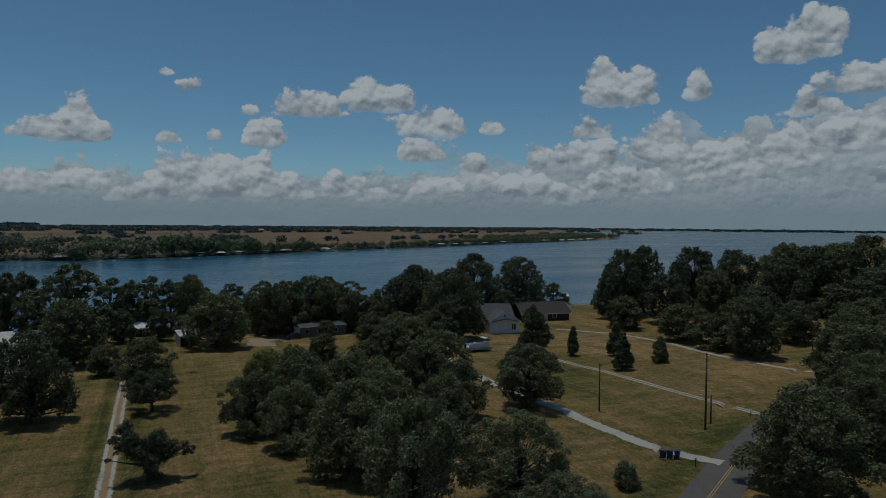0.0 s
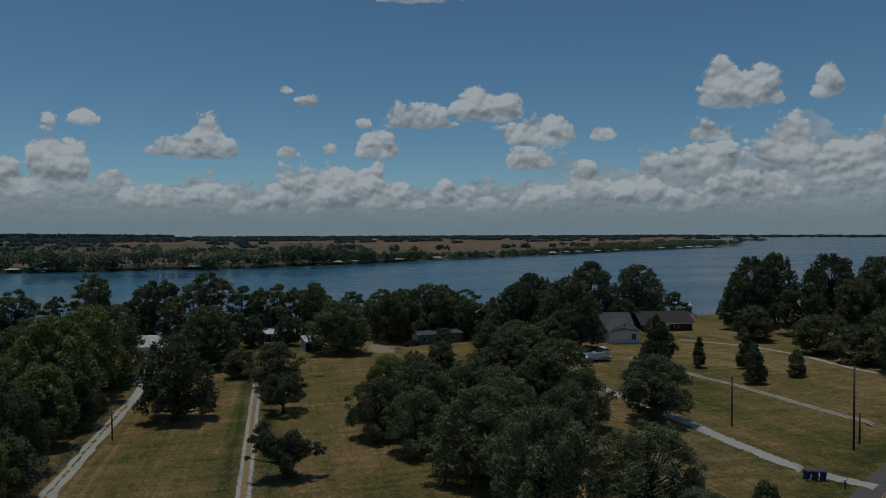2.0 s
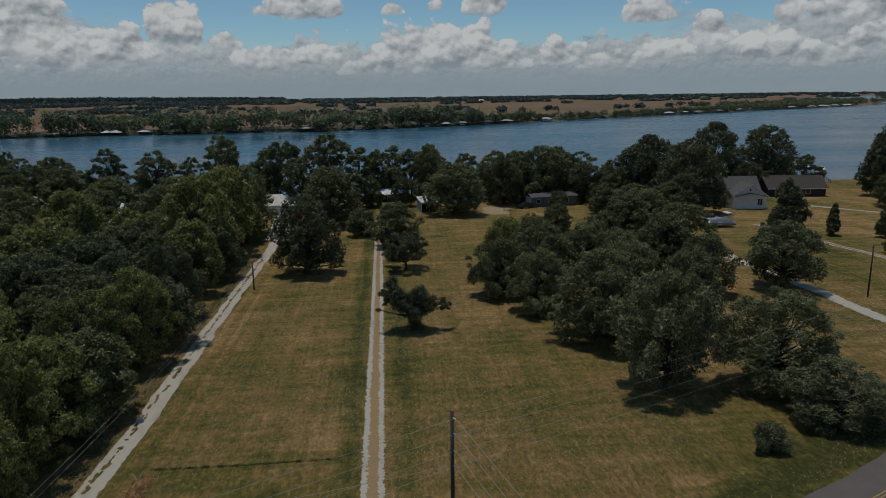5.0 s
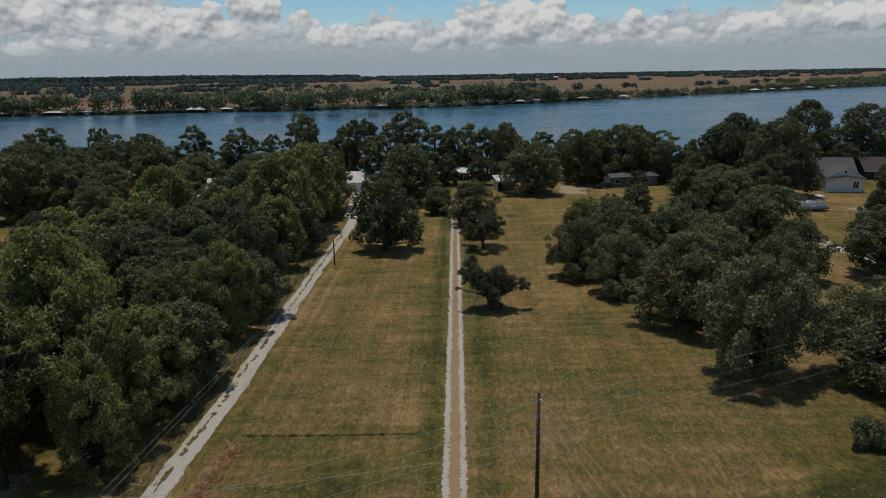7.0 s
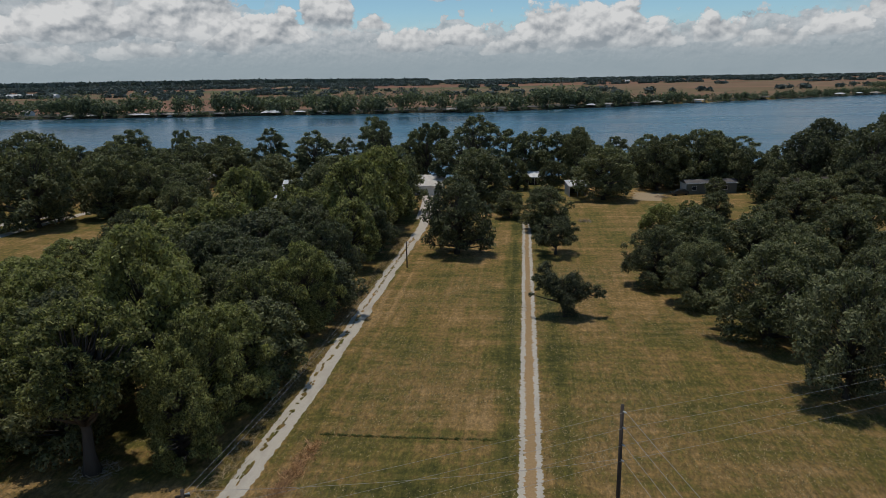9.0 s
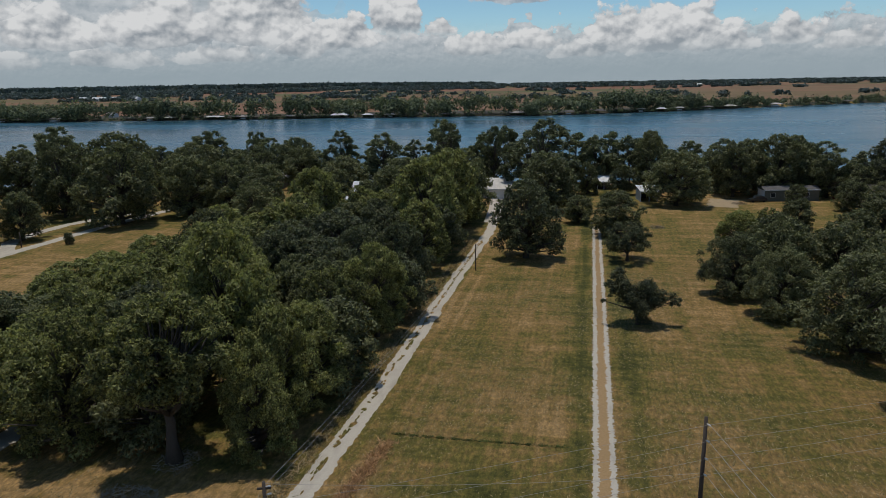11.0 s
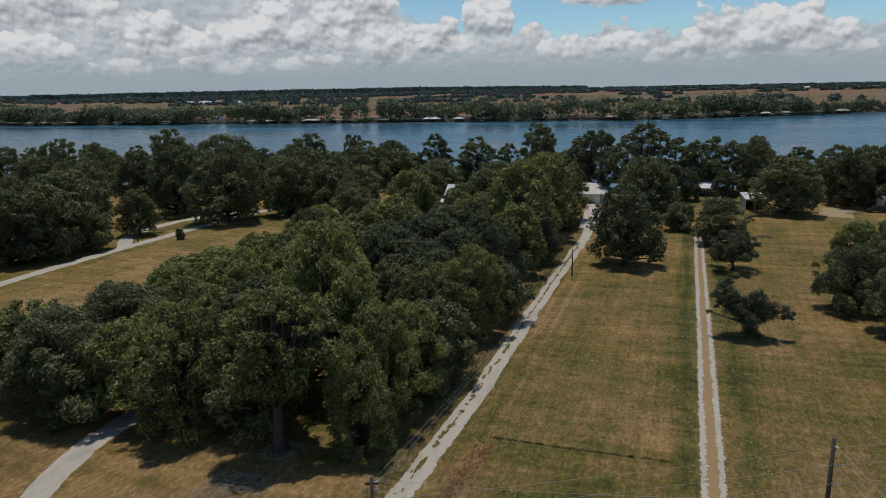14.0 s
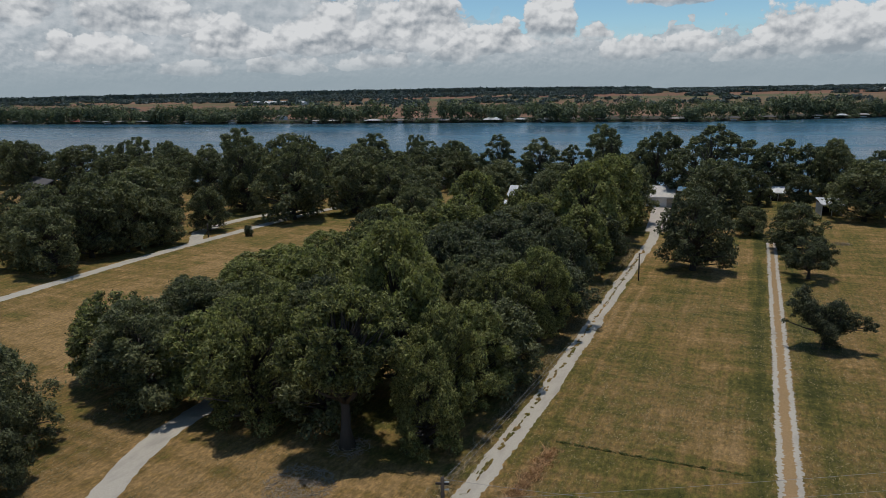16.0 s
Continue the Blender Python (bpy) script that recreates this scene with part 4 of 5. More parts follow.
plant_all(OAK_DARK, [(-33.8, 108, 9.6, 11), (-40, 101, 11, 13.5), (-28, 94, 10.6, 8.4), (-36, 85, 10, 10), (-43, 92, 10, 10)], "pecan grove", "deep green oak crowded among the grove trees")
plant_all(OAK, [(-64, 34.5, 10.2, 12), (-57.5, 30, 9.5, 8.5), (-73, 38, 9, 10), (-60.5, 56, 10, 10)], "pecan grove", "leafy dark oak at the edge of a field")
fill_rng = random.Random(17)
for x in range(-262, 70, 9):
    if -34 < x < 12 or (28 < x < 34):
        continue
    y = float(shore_near(x)) - fill_rng.uniform(7, 17)
    plant(SHORE if fill_rng.random() < 0.6 else OAK_MID, x + fill_rng.uniform(-2, 2), y, fill_rng.uniform(10, 14.5), fill_rng.uniform(10, 14), "shore trees")
grove = [(o.location.x, o.location.y) for o in scene.objects if o.get("group") == "pecan grove"]
for gyy in range(50, 152, 6):
    for gxx in range(-64, -25, 6):
        x, y = gxx + fill_rng.uniform(-1.8, 1.8), gyy + fill_rng.uniform(-1.8, 1.8)
        if min(math.hypot(x - a, y - b) for a, b in grove) > 4.6 and not (y > 118 and x < -48) and x > -66 + 0:
            plant(OAK_DARK if 84 < y < 118 and x > -46 else OAK_MID if fill_rng.random() < 0.45 else PECAN_MID, x, y, fill_rng.uniform(8.2, 10.8), fill_rng.uniform(8.8, 10.6), "pecan grove")
            grove.append((x, y))
# shore behind the grove
plant_all(SHORE, [(-14, 187, 20.4, 20), (-14, 174, 13, 12), (-39, 186, 19, 13),  (-28.7, 200, 17.6, 10), (-43.8, 200, 19.7, 13.2), (-105.6, 205, 16, 7.5), (-89.4, 200, 14.6, 10.6), (-76.5, 205, 16.4, 12.4),
                  (-61.8, 200, 15.7, 15.2), (-117.4, 200, 16.6, 18), (-103.7, 206, 15.8, 9), (-147, 170, 20, 17), (-188, 170, 17, 12), (-174, 170, 15.5, 15)], "shore trees")
plant_all(OAK_MID, [(-53, 190, 9.5, 14), (-115, 188, 14, 18), (-98, 190, 12, 14), (-70, 188, 10, 14), (-84, 192, 12, 13), (-30, 155, 15.2, 13), (-39, 178, 12, 13), (-46, 158, 12, 11),
                    (-78, 150, 10, 12), (-72, 136, 10, 11), (-68, 170, 9, 12), (-92, 168, 8.5, 11), (-42, 140, 13, 12), (-95, 149, 14, 14), (-86, 152, 13, 13), (-90, 164, 14, 14), (-101, 161, 15, 14), (-80, 160, 11, 12), (-62, 150, 10, 11)], "shore trees")
# trees left of the far lane
plant_all(OAK_MID, [(-104.7, 137, 18.0, 18), (-119.6, 106, 15.5, 17), (-118, 91, 13.7, 13), (-114.5, 119, 10, 9), (-124, 143, 19, 15), (-124, 165, 18.3, 20), (-114.5, 80, 11.5, 12), (-115.5, 97, 14.5, 13), (-113.8, 104, 10, 10)], "lane-side oaks")
plant_all(OAK_MID, [(-123.3, 83, 11.3, 12), (-130, 92, 13, 14), (-134, 108, 14, 15), (-133, 124, 15, 14), (-142, 150, 15, 16), (-160, 150, 14, 16), (-178, 152, 13, 15),
                    (-193, 152, 15.4, 18), (-217, 152, 16.5, 16), (-150, 118, 11, 13), (-145, 100, 12, 14), (-140, 84, 10, 12), (-127, 72, 9, 10), (-235, 160, 15, 18), (-255, 170, 15, 18), (-160, 98, 10, 12)], "lane-side oaks")


def far_wood(name, label, boxes, seed, mat, leaf):
    """Woods far off, uncountable: clumps of leaves, one object. Each box: tree places, (x, y, h, w) arrays."""
    r = np.random.default_rng(seed)
    quads = []
    for x, y, h, w in boxes:
        n = int(min(150, 26 + 10 * (w / 10)) * (3.6 if leaf < 0.75 else 1.6))
        d = r.normal(0, 1, (n, 3))
        d /= np.linalg.norm(d, axis=1)[:, None]
        d[:, 2] = np.where(r.uniform(0, 1, n) < 0.62, np.abs(d[:, 2]) * r.uniform(0.5, 1.15, n) - 0.25, r.uniform(-0.95, 0.0, n))
        z0 = max(-1.5, float(ground_z(x, y)))
        lob = 1 + 0.25 * np.sin(3 * np.arctan2(d[:, 1], d[:, 0]) + r.uniform(0, 6))
        p = np.array([x, y, z0 + h * 0.5]) + d * np.array([w * 0.42, w * 0.42, h * 0.52]) * lob[:, None] * r.uniform(0.6, 1.0, (n, 1))
        p[:, 2] = np.maximum(p[:, 2], z0 + 0.6)
        nn = d + r.normal(0, 0.4, (n, 3)) + np.array([0, 0, 0.3])
        nn /= np.linalg.norm(nn, axis=1)[:, None]
        t = np.cross(nn, r.normal(0, 1, (n, 3)))
        t /= np.linalg.norm(t, axis=1)[:, None]
        b = np.cross(nn, t)
        ln = (leaf * w / 10 * r.uniform(0.7, 1.4, n))[:, None]
        quads.append(np.stack([p - t * ln, p - b * ln * 0.7, p + t * ln, p + b * ln * 0.7], 1))
    ob = new(name, mesh_quads(name, np.concatenate(quads), mat))
    return tagged(ob, label, "woods", "", "stuff")


def belt(r, n, x0, x1, d0, d1, h0, h1, w0, w1):
    """Places between d0 and d1 metres behind the far shore."""
    out = []
    for _ in range(n):
        x = r.uniform(x0, x1)
        y = float(shore_far(x)) + r.uniform(d0, d1)
        out.append((x, y, r.uniform(h0, h1), r.uniform(w0, w1)))
    return out


fr = random.Random(23)
rows = belt(fr, 620, -1300, 900, -3, 4, 1.8, 4.2, 3.5, 7)
far_wood("bank_scrub", "low dark scrub along the waterline of the far bank", rows, 4, LEAF_BANK, 0.7)
rows = []
x = -1300.0
while x < 60:
    x += fr.uniform(12, 40) if x > -480 else fr.uniform(8, 24)
    big = fr.random() < 0.6
    for _ in range(fr.randint(5, 12)):
        bx = x + fr.gauss(0, 9)
        rows.append((bx, float(shore_far(bx)) + 22 * fr.random() ** 1.6 - 1, fr.uniform(18, 26) if big else fr.uniform(11, 17), fr.uniform(11, 18)))
for _ in range(46):
    x, d = fr.uniform(-1250, 30), fr.uniform(40, 330)
    for _ in range(fr.randint(4, 12)):
        bx = x + fr.gauss(0, 22)
        rows.append((bx, float(shore_far(bx)) + d + fr.gauss(0, 6), fr.uniform(8, 15), fr.uniform(9, 15)))
rows += belt(fr, 420, 60, 800, -1, 18, 5, 11, 6, 11) + belt(fr, 260, 560, 1150, 3, 260, 7, 13, 9, 15)
rows += belt(fr, 34, 40, 105, 2, 20, 13, 19, 9, 14) + belt(fr, 26, 115, 175, 2, 16, 9, 14, 8, 12)
rows += [(1500 + fr.uniform(-55, 55), 1975 + fr.uniform(-15, 15), fr.uniform(7, 12), fr.uniform(10, 16)) for _ in range(26)]
far_wood("far_bank_trees", "uneven line of trees along the far bank", rows, 1, LEAF_BANK, 0.7)
rows = []
for band, (d, n) in enumerate([(260, 60), (480, 150), (800, 200), (1250, 260), (1900, 420), (2700, 620)]):
    for _ in range(n):
        x = fr.uniform(-1.1, 0.95) * (700 + d * 1.15)
        gap = math.sin(x * 0.004 + band * 2.1) + 0.6 * math.sin(x * 0.013 + band)
        if gap < (0.55 if x > 30 else 0.05) - 0.12 * band:
            continue
        y = float(shore_far(min(x, 900))) + d + fr.uniform(-30, 60) + 0.05 * x
        rows.append((x, y, fr.uniform(7, 12), fr.uniform(12, 22) * (1 + d / 1800)))
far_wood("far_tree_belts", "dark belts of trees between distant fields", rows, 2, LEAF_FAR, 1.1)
rows = []
for _ in range(3600):
    az = fr.uniform(-62, 62)
    dd = 4750 - 3500 * fr.random() ** 1.5
    wave = 2.5 * math.sin(dd * 0.004) + 1.5 * math.sin(az * 0.9)
    open_land = -47 < az + wave < -30 or -24 < az + wave < -19 or -9 < az + wave < 34
    if dd < 2600 and (open_land or math.sin(az * 0.7 + dd * 0.002) < -0.5):
        continue
    if dd < 3900 and math.sin(az * 0.5 + dd * 0.0016) < -0.86:
        continue
    x, y = dd * math.sin(radians(az)), dd * math.cos(radians(az))
    if dd < 4000 and y < float(shore_far(x)) + 280:
        continue
    rows.append((x, y, fr.uniform(8, 13), fr.uniform(26, 60) if dd > 2600 else fr.uniform(14, 30)))
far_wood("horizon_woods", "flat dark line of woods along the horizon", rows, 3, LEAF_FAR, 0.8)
rows = []
for _ in range(420):
    az = fr.uniform(-64, -8)
    swell = math.sin(math.pi * (az + 64) / 56)
    rows.append((4700 * math.sin(radians(az)), 4700 * math.cos(radians(az)), (9 + 21 * min(1.0, 1.5 * swell)) * fr.uniform(0.8, 1.0), fr.uniform(90, 150)))
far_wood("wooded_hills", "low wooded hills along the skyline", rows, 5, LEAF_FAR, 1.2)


def straw_tufts(n, x0, x1, y0, y1, seed, skip):
    """Loose straw and grass blades lying and standing in the mown field, uncountable."""
    r = np.random.default_rng(seed)
    x, y = r.uniform(x0, x1, n), y0 + (y1 - y0) * r.uniform(0, 1, n) ** 1.5
    patch = np.sin(x * 0.31 + 1.7 * np.sin(y * 0.17)) + np.sin(y * 0.23 + 1.3 * np.sin(x * 0.13)) + r.normal(0, 0.7, n)
    ok = (patch > -0.3) & ~skip(x, y)
    x, y = x[ok], y[ok]
    n = len(x)
    a = r.normal(1.2, 0.9, n)
    ln = r.uniform(0.10, 0.34, n)
    dx, dy = np.cos(a) * ln, np.sin(a) * ln
    h = r.uniform(0.02, 0.12, n)
    z = ground_z(x, y)
    w = r.uniform(0.02, 0.05, n)
    p0 = np.stack([x - dy / ln * w, y + dx / ln * w, z + 0.01], -1)
    p1 = np.stack([x + dy / ln * w, y - dx / ln * w, z + 0.01], -1)
    p2 = np.stack([x + dx, y + dy, z + h], -1)
    ob = new("straw", mesh_quads("straw", np.stack([p0, p1, p2], 1), STRAW))
    return tagged(ob, "loose dry straw and grass blades over the mown field", "straw", "", "stuff")


def on_lane(x, y):
    return (np.abs(x + 0.3) < 1.1) | (np.abs(x + 22.2) < 1.2) | ((x < -25) & (y > 52)) | (road_offset(x, y) < 3.5) | (np.abs(x + 50) < 3.5)


straw_tufts(130000, -62, 66, 30, 112, 41, on_lane)

def standing_weeds(name, label, line, half, n, tall, mat, seed):
    """Blades of weeds and uncut grass standing along a line, uncountable."""
    r = np.random.default_rng(seed)
    line = np.array(line, dtype=float)
    s = np.concatenate([[0], np.cumsum(np.hypot(*np.diff(line, axis=0).T))])
    t = r.uniform(0, s[-1], n)
    t += 0.35 * np.sin(t * 5.0)
    x = np.interp(t, s, line[:, 0]) + r.normal(0, 1, n) * half * (0.5 + 0.5 * np.sin(t * 1.3) ** 2)
    y = np.interp(t, s, line[:, 1]) + r.normal(0, 1, n) * half * 0.5
    h = tall * r.uniform(0.4, 1.2, n)
    a = r.uniform(0, 2 * math.pi, n)
    w = r.uniform(0.03, 0.07, n)
    z = ground_z(x, y)
    lean_x, lean_y = r.normal(0, 1.3, n) * h, r.normal(0, 1.3, n) * h
    p0 = np.stack([x - np.cos(a) * w, y - np.sin(a) * w, z], -1)
    p1 = np.stack([x + np.cos(a) * w, y + np.sin(a) * w, z], -1)
    p2 = np.stack([x + lean_x, y + lean_y, z + h], -1)
    ob = new(name, mesh_quads(name, np.stack([p0, p1, p2], 1), mat))
    return tagged(ob, label, "weeds", "", "stuff")


WEED_RED = mat_leaf("rusty_weeds", (0.26, 0.145, 0.070), (0.50, 0.30, 0.155), 0.35)
WEED_GREEN = mat_leaf("uncut_grass", (0.06, 0.07, 0.02), (0.15, 0.16, 0.05), 0.3)
standing_weeds("dry_weeds", "rusty dried weeds standing beside the gravel lane", [(-20.4, 37), (-19.6, 43), (-18.9, 48), (-18.4, 52.4)], 0.5, 3600, 0.24, WEED_RED, 51)
standing_weeds("uncut_grass", "green uncut grass along a shallow drain", [(-18.5, 53.9), (-12, 53.9), (-3.3, 54.1)], 0.22, 1300, 0.11, WEED_GREEN, 52)
standing_weeds("dry_weeds", "pale dry weeds between the lane and the trees", [(-24.6, 40), (-24.0, 60), (-24.0, 100), (-23.6, 132)], 0.5, 6500, 0.3, STRAW, 55)

# ---- sky backdrop ----
# single clouds: azimuth, height of the base, width, height, in degrees from the middle of the place
CLOUDS_RIGHT = [(35.2, 9.3, 3.7, 3.6), (37.2, 9.3, 4.9, 2.7), (42.3, 9.5, 2.1, 2.1), (48.7, 11.7, 5.8, 2.8), (50.5, 12.7, 3.4, 2.9), (34.2, 6.8, 3.6, 1.7),
                (39.7, 4.8, 4.0, 3.4), (34.3, 4.4, 5.5, 2.5), (30.3, 4.4, 2.0, 2.1), (25.2, 3.3, 4.1, 2.3), (50.3, 7.9, 3.8, 1.6), (53.0, 5.5, 6.9, 2.6), (53.6, 9.2, 6.0, 2.0)]
CLOUDS_MID = [(11.6, 8.3, 5.8, 2.1), (16.2, 8.9, 4.6, 2.9), (18.3, 8.9, 3.6, 2.2), (21.6, 7.0, 6.7, 2.4), (26.2, 7.3, 1.8, 1.0), (20.6, 5.0, 4.6, 1.8), (8.1, 5.9, 3.7, 2.1),
              (1.1, 6.0, 1.8, 1.0), (4.4, 6.3, 1.3, 1.0), (7.0, 8.4, 1.3, 0.8), (2.7, 10.0, 1.6, 0.8), (0.9, 11.0, 1.0, 0.6), (4.7, 1.8, 12.0, 3.8), (11.3, 18.0, 6.0, 1.6)]
CLOUDS_LEFT = [(-5.7, 5.7, 6.6, 1.8), (-5.0, 6.0, 2.6, 3.1), (-15.8, 3.2, 3.1, 4.4), (-14.6, 3.3, 2.8, 3.7), (-11.6, 3.4, 2.7, 1.5), (-13.5, 7.9, 2.2, 1.1), (-22.4, 1.9, 3.6, 3.2)]
CLOUDS_BANK = [(-25.6, 2.9, 9.5, 4.6), (-32.8, 2.7, 8.5, 3.9), (-39.5, 2.6, 7.0, 2.8), (-46.0, 4.3, 9.5, 3.2), (-56.0, 4.8, 10.0, 3.8), (-43.5, 6.6, 8.5, 2.8),
               (-29.0, 1.6, 6.5, 1.5), (-21.3, 2.5, 5.5, 2.4), (-18.6, 2.6, 3.2, 2.6), (-49.5, 2.2, 7.5, 2.2), (-36.0, 1.4, 6.0, 1.3), (-42.8, 1.3, 5.0, 1.2),
               (-9.0, 1.9, 5.0, 1.9), (-4.2, 2.3, 4.5, 1.7), (-1.0, 1.6, 5.0, 1.5), (9.8, 1.9, 4.4, 1.6), (14.2, 2.2, 3.8, 1.8), (18.0, 1.7, 4.6, 1.6),
               (22.2, 2.4, 3.6, 1.6), (28.6, 2.2, 5.0, 2.3), (37.5, 2.4, 6.0, 2.3), (44.0, 3.4, 6.0, 3.0), (48.5, 4.2, 5.0, 2.8), (33.0, 1.6, 5.0, 1.5), (58.0, 3.6, 7.0, 3.4)]
SKYLINE = [(-64, 10.5), (-48, 9.6), (-39, 8.2), (-34, 6.6), (-29, 6.6), (-24, 5.2), (-20, 3.6), (-14, 3.0), (-8, 3.3), (0, 3.2), (8, 3.2), (14, 3.1), (19, 3.3), (25, 4.2),
           (32, 4.4), (38, 5.0), (45, 6.4), (52, 7.2), (64, 8.0)]
CLOUDY_SKY = mat_sky_backdrop(CLOUDS_RIGHT + CLOUDS_MID + CLOUDS_LEFT + CLOUDS_BANK, SKYLINE)
b_verts, b_faces = [], []
for k in range(97):
    a = 2 * math.pi * k / 96
    for z in (-12.0, 2400.0):
        b_verts.append((4880 * math.sin(a), 4880 * math.cos(a), z))
for k in range(96):
    b_faces.append((2 * k, 2 * k + 2, 2 * k + 3, 2 * k + 1))
ob = new("backdrop", mesh_of("backdrop", b_verts, b_faces, (CLOUDY_SKY,), True))
tagged(ob, "blue summer sky with white heaped clouds over a hazy bank", "sky", kind="structure")

# ---- buildings ----
def window(x, z, w, h, y, parent, side=-1):
    """A framed pane on a wall that faces along y."""
    t = 0.06
    fr = box_bm(x - w / 2 - t, y, z - t, x + w / 2 + t, y + side * 0.05, z, 0.0)
    box_bm(x - w / 2 - t, y, z + h, x + w / 2 + t, y + side * 0.05, z + h + t, 0.0, fr)
    box_bm(x - w / 2 - t, y, z, x - w / 2, y + side * 0.05, z + h, 0.0, fr)
    box_bm(x + w / 2, y, z, x + w / 2 + t, y + side * 0.05, z + h, 0.0, fr)
    win = part("window", box_bm(x - w / 2, y, z, x + w / 2, y + side * 0.02, z + h), GLASS_DARK, parent, "dark reflecting pane")
    part("window_frame", fr, WHITE_PAINT, win)
    return win


def ribs(x0, x1, y0, z0, y1, z1, gap, parent, mat):
    """Standing ribs down a slope of sheet roofing, joined as one part."""
    bm = bmesh.new()
    n = int((x1 - x0) / gap)
    for k in range(n + 1):
        x = x0 + k * gap
        prism_bm([(y0, z0 + 0.01), (y0, z0 + 0.06), (y1, z1 + 0.06), (y1, z1 + 0.01)], x - 0.03, x + 0.03, bm)
    return part("roof_ribs", bm, mat, parent)


def gable_house(name, label, x, y, turn, L, D, wall_h, ridge_h, wall_mat, roof_mat, eave=0.4, windows=(), door=None, ribbed=0.0, trim=WHITE_PAINT):
    """A house with its ridge along its length; its front faces -y."""
    h = thing(name, label, "house", x, y, 0, turn)
    part("wall", prism_bm([(0, -0.1), (D, -0.1), (D, wall_h), (D / 2, ridge_h - 0.12), (0, wall_h)], -L / 2, L / 2), wall_mat, h)
    sl = (ridge_h - wall_h) / (D / 2)
    for y0, s in ((0.0, 1), (D, -1)):
        a = (y0 - s * eave, wall_h - eave * sl)
        b = (D / 2, ridge_h)
        pr = [(a[0], a[1]), (b[0], b[1]), (b[0], b[1] + 0.16), (a[0], a[1] + 0.16)]
        rf = part("roof", prism_bm(pr, -L / 2 - eave, L / 2 + eave), roof_mat, h)
        if ribbed:
            ribs(-L / 2 - eave, L / 2 + eave, a[0], a[1] + 0.15, b[0], b[1] + 0.15, ribbed, rf, roof_mat)
        part("fascia", box_bm(-L / 2 - eave, a[0] - 0.03 * s - 0.02, a[1] - 0.05, L / 2 + eave, a[0] - 0.03 * s + 0.02, a[1] + 0.17), trim, h)
    part("ridge_cap", prism_bm([(D / 2 - 0.2, ridge_h + 0.06), (D / 2, ridge_h + 0.2), (D / 2 + 0.2, ridge_h + 0.06)], -L / 2 - eave, L / 2 + eave), roof_mat, h)
    for wx, wz, ww, wh in windows:
        window(wx, wz, ww, wh, 0.0, h)
    if door:
        dx, dw, dh, dm = door
        d = part("door", box_bm(dx - dw / 2, -0.05, 0.0, dx + dw / 2, 0.0, dh), dm, h)
        fr = box_bm(dx - dw / 2 - 0.1, -0.08, 0, dx - dw / 2, 0.0, dh + 0.1)
        box_bm(dx + dw / 2, -0.08, 0, dx + dw / 2 + 0.1, 0.0, dh + 0.1, 0.0, fr)
        box_bm(dx - dw / 2, -0.08, dh, dx + dw / 2, 0.0, dh + 0.1, 0.0, fr)
        part("door_frame", fr, trim, d)
    return h


# white house with a gabled front wing
gable_house("house", "white sided house with grey shingle roof and gabled wing", 90.5, 174.5, -8, 17, 10, 3.4, 7.2, WHITE_PAINT, ROOF_GREY, 0.5,
            windows=((-6, 1.0, 1.2, 1.4), (-3, 1.0, 1.2, 1.4)), door=None)
wing = thing("house_wing", "white gabled garage wing with a small dark window", "house", 94.9, 170.2, 0, 0)
part("wall", prism_bm([(0, -0.1), (8.4, -0.1), (8.4, 3.4), (4.2, 6.2), (0, 3.4)], 0, 6.5), WHITE_PAINT, wing)
wing.matrix_world = pose(91.0, 177.0, 0, 0, 0, -98) @ pose(0, 0, 0, 0, 0, 0)
for s, (a, b) in enumerate((((-0.45, 3.15), (4.2, 6.3)), ((8.85, 3.15), (4.2, 6.3)))):
    part("roof", prism_bm([a, b, (b[0], b[1] + 0.16), (a[0], a[1] + 0.16)], -0.2, 6.95), ROOF_GREY, wing)
part("gable_trim", prism_bm([(-0.45, 3.1), (4.2, 6.22), (8.85, 3.1), (8.85, 3.32), (4.2, 6.46), (-0.45, 3.32)], 6.95, 7.02), WHITE_PAINT, wing)
part("porch_roof", prism_bm([(0.3, 3.3), (4.2, 4.0), (8.1, 3.3), (8.1, 3.42), (4.2, 4.15), (0.3, 3.42)], 6.5, 7.5), ROOF_GREY, wing)
wn_bm = box_bm(6.5, 6.2, 1.0, 6.56, 7.4, 2.6)
win = part("window", wn_bm, GLASS_DARK, wing, "dark reflecting pane")
wf = box_bm(6.5, 6.1, 0.9, 6.6, 6.2, 2.7)
box_bm(6.5, 7.4, 0.9, 6.6, 7.5, 2.7, 0, wf)
box_bm(6.5, 6.2, 2.6, 6.6, 7.4, 2.7, 0, wf)
box_bm(6.5, 6.75, 1.0, 6.6, 6.85, 2.6, 0, wf)
part("window_frame", wf, WHITE_PAINT, win)
part("gable_vent", box_bm(6.5, 4.0, 4.6, 6.55, 4.4, 5.2), GLASS_DARK, wing)
# no porch is built: its shade is only in the wall colour
gable_house("house", "low brick house with walls darkened for porch shade and a brown shingle roof", 118, 188, -6, 16, 9, 2.6, 5.4, BRICK, ROOF_BROWN, 0.6, windows=((-4, 0.9, 1.3, 1.3), (3, 0.9, 1.3, 1.3)), door=(0, 1.0, 2.1, WHITE_PAINT))
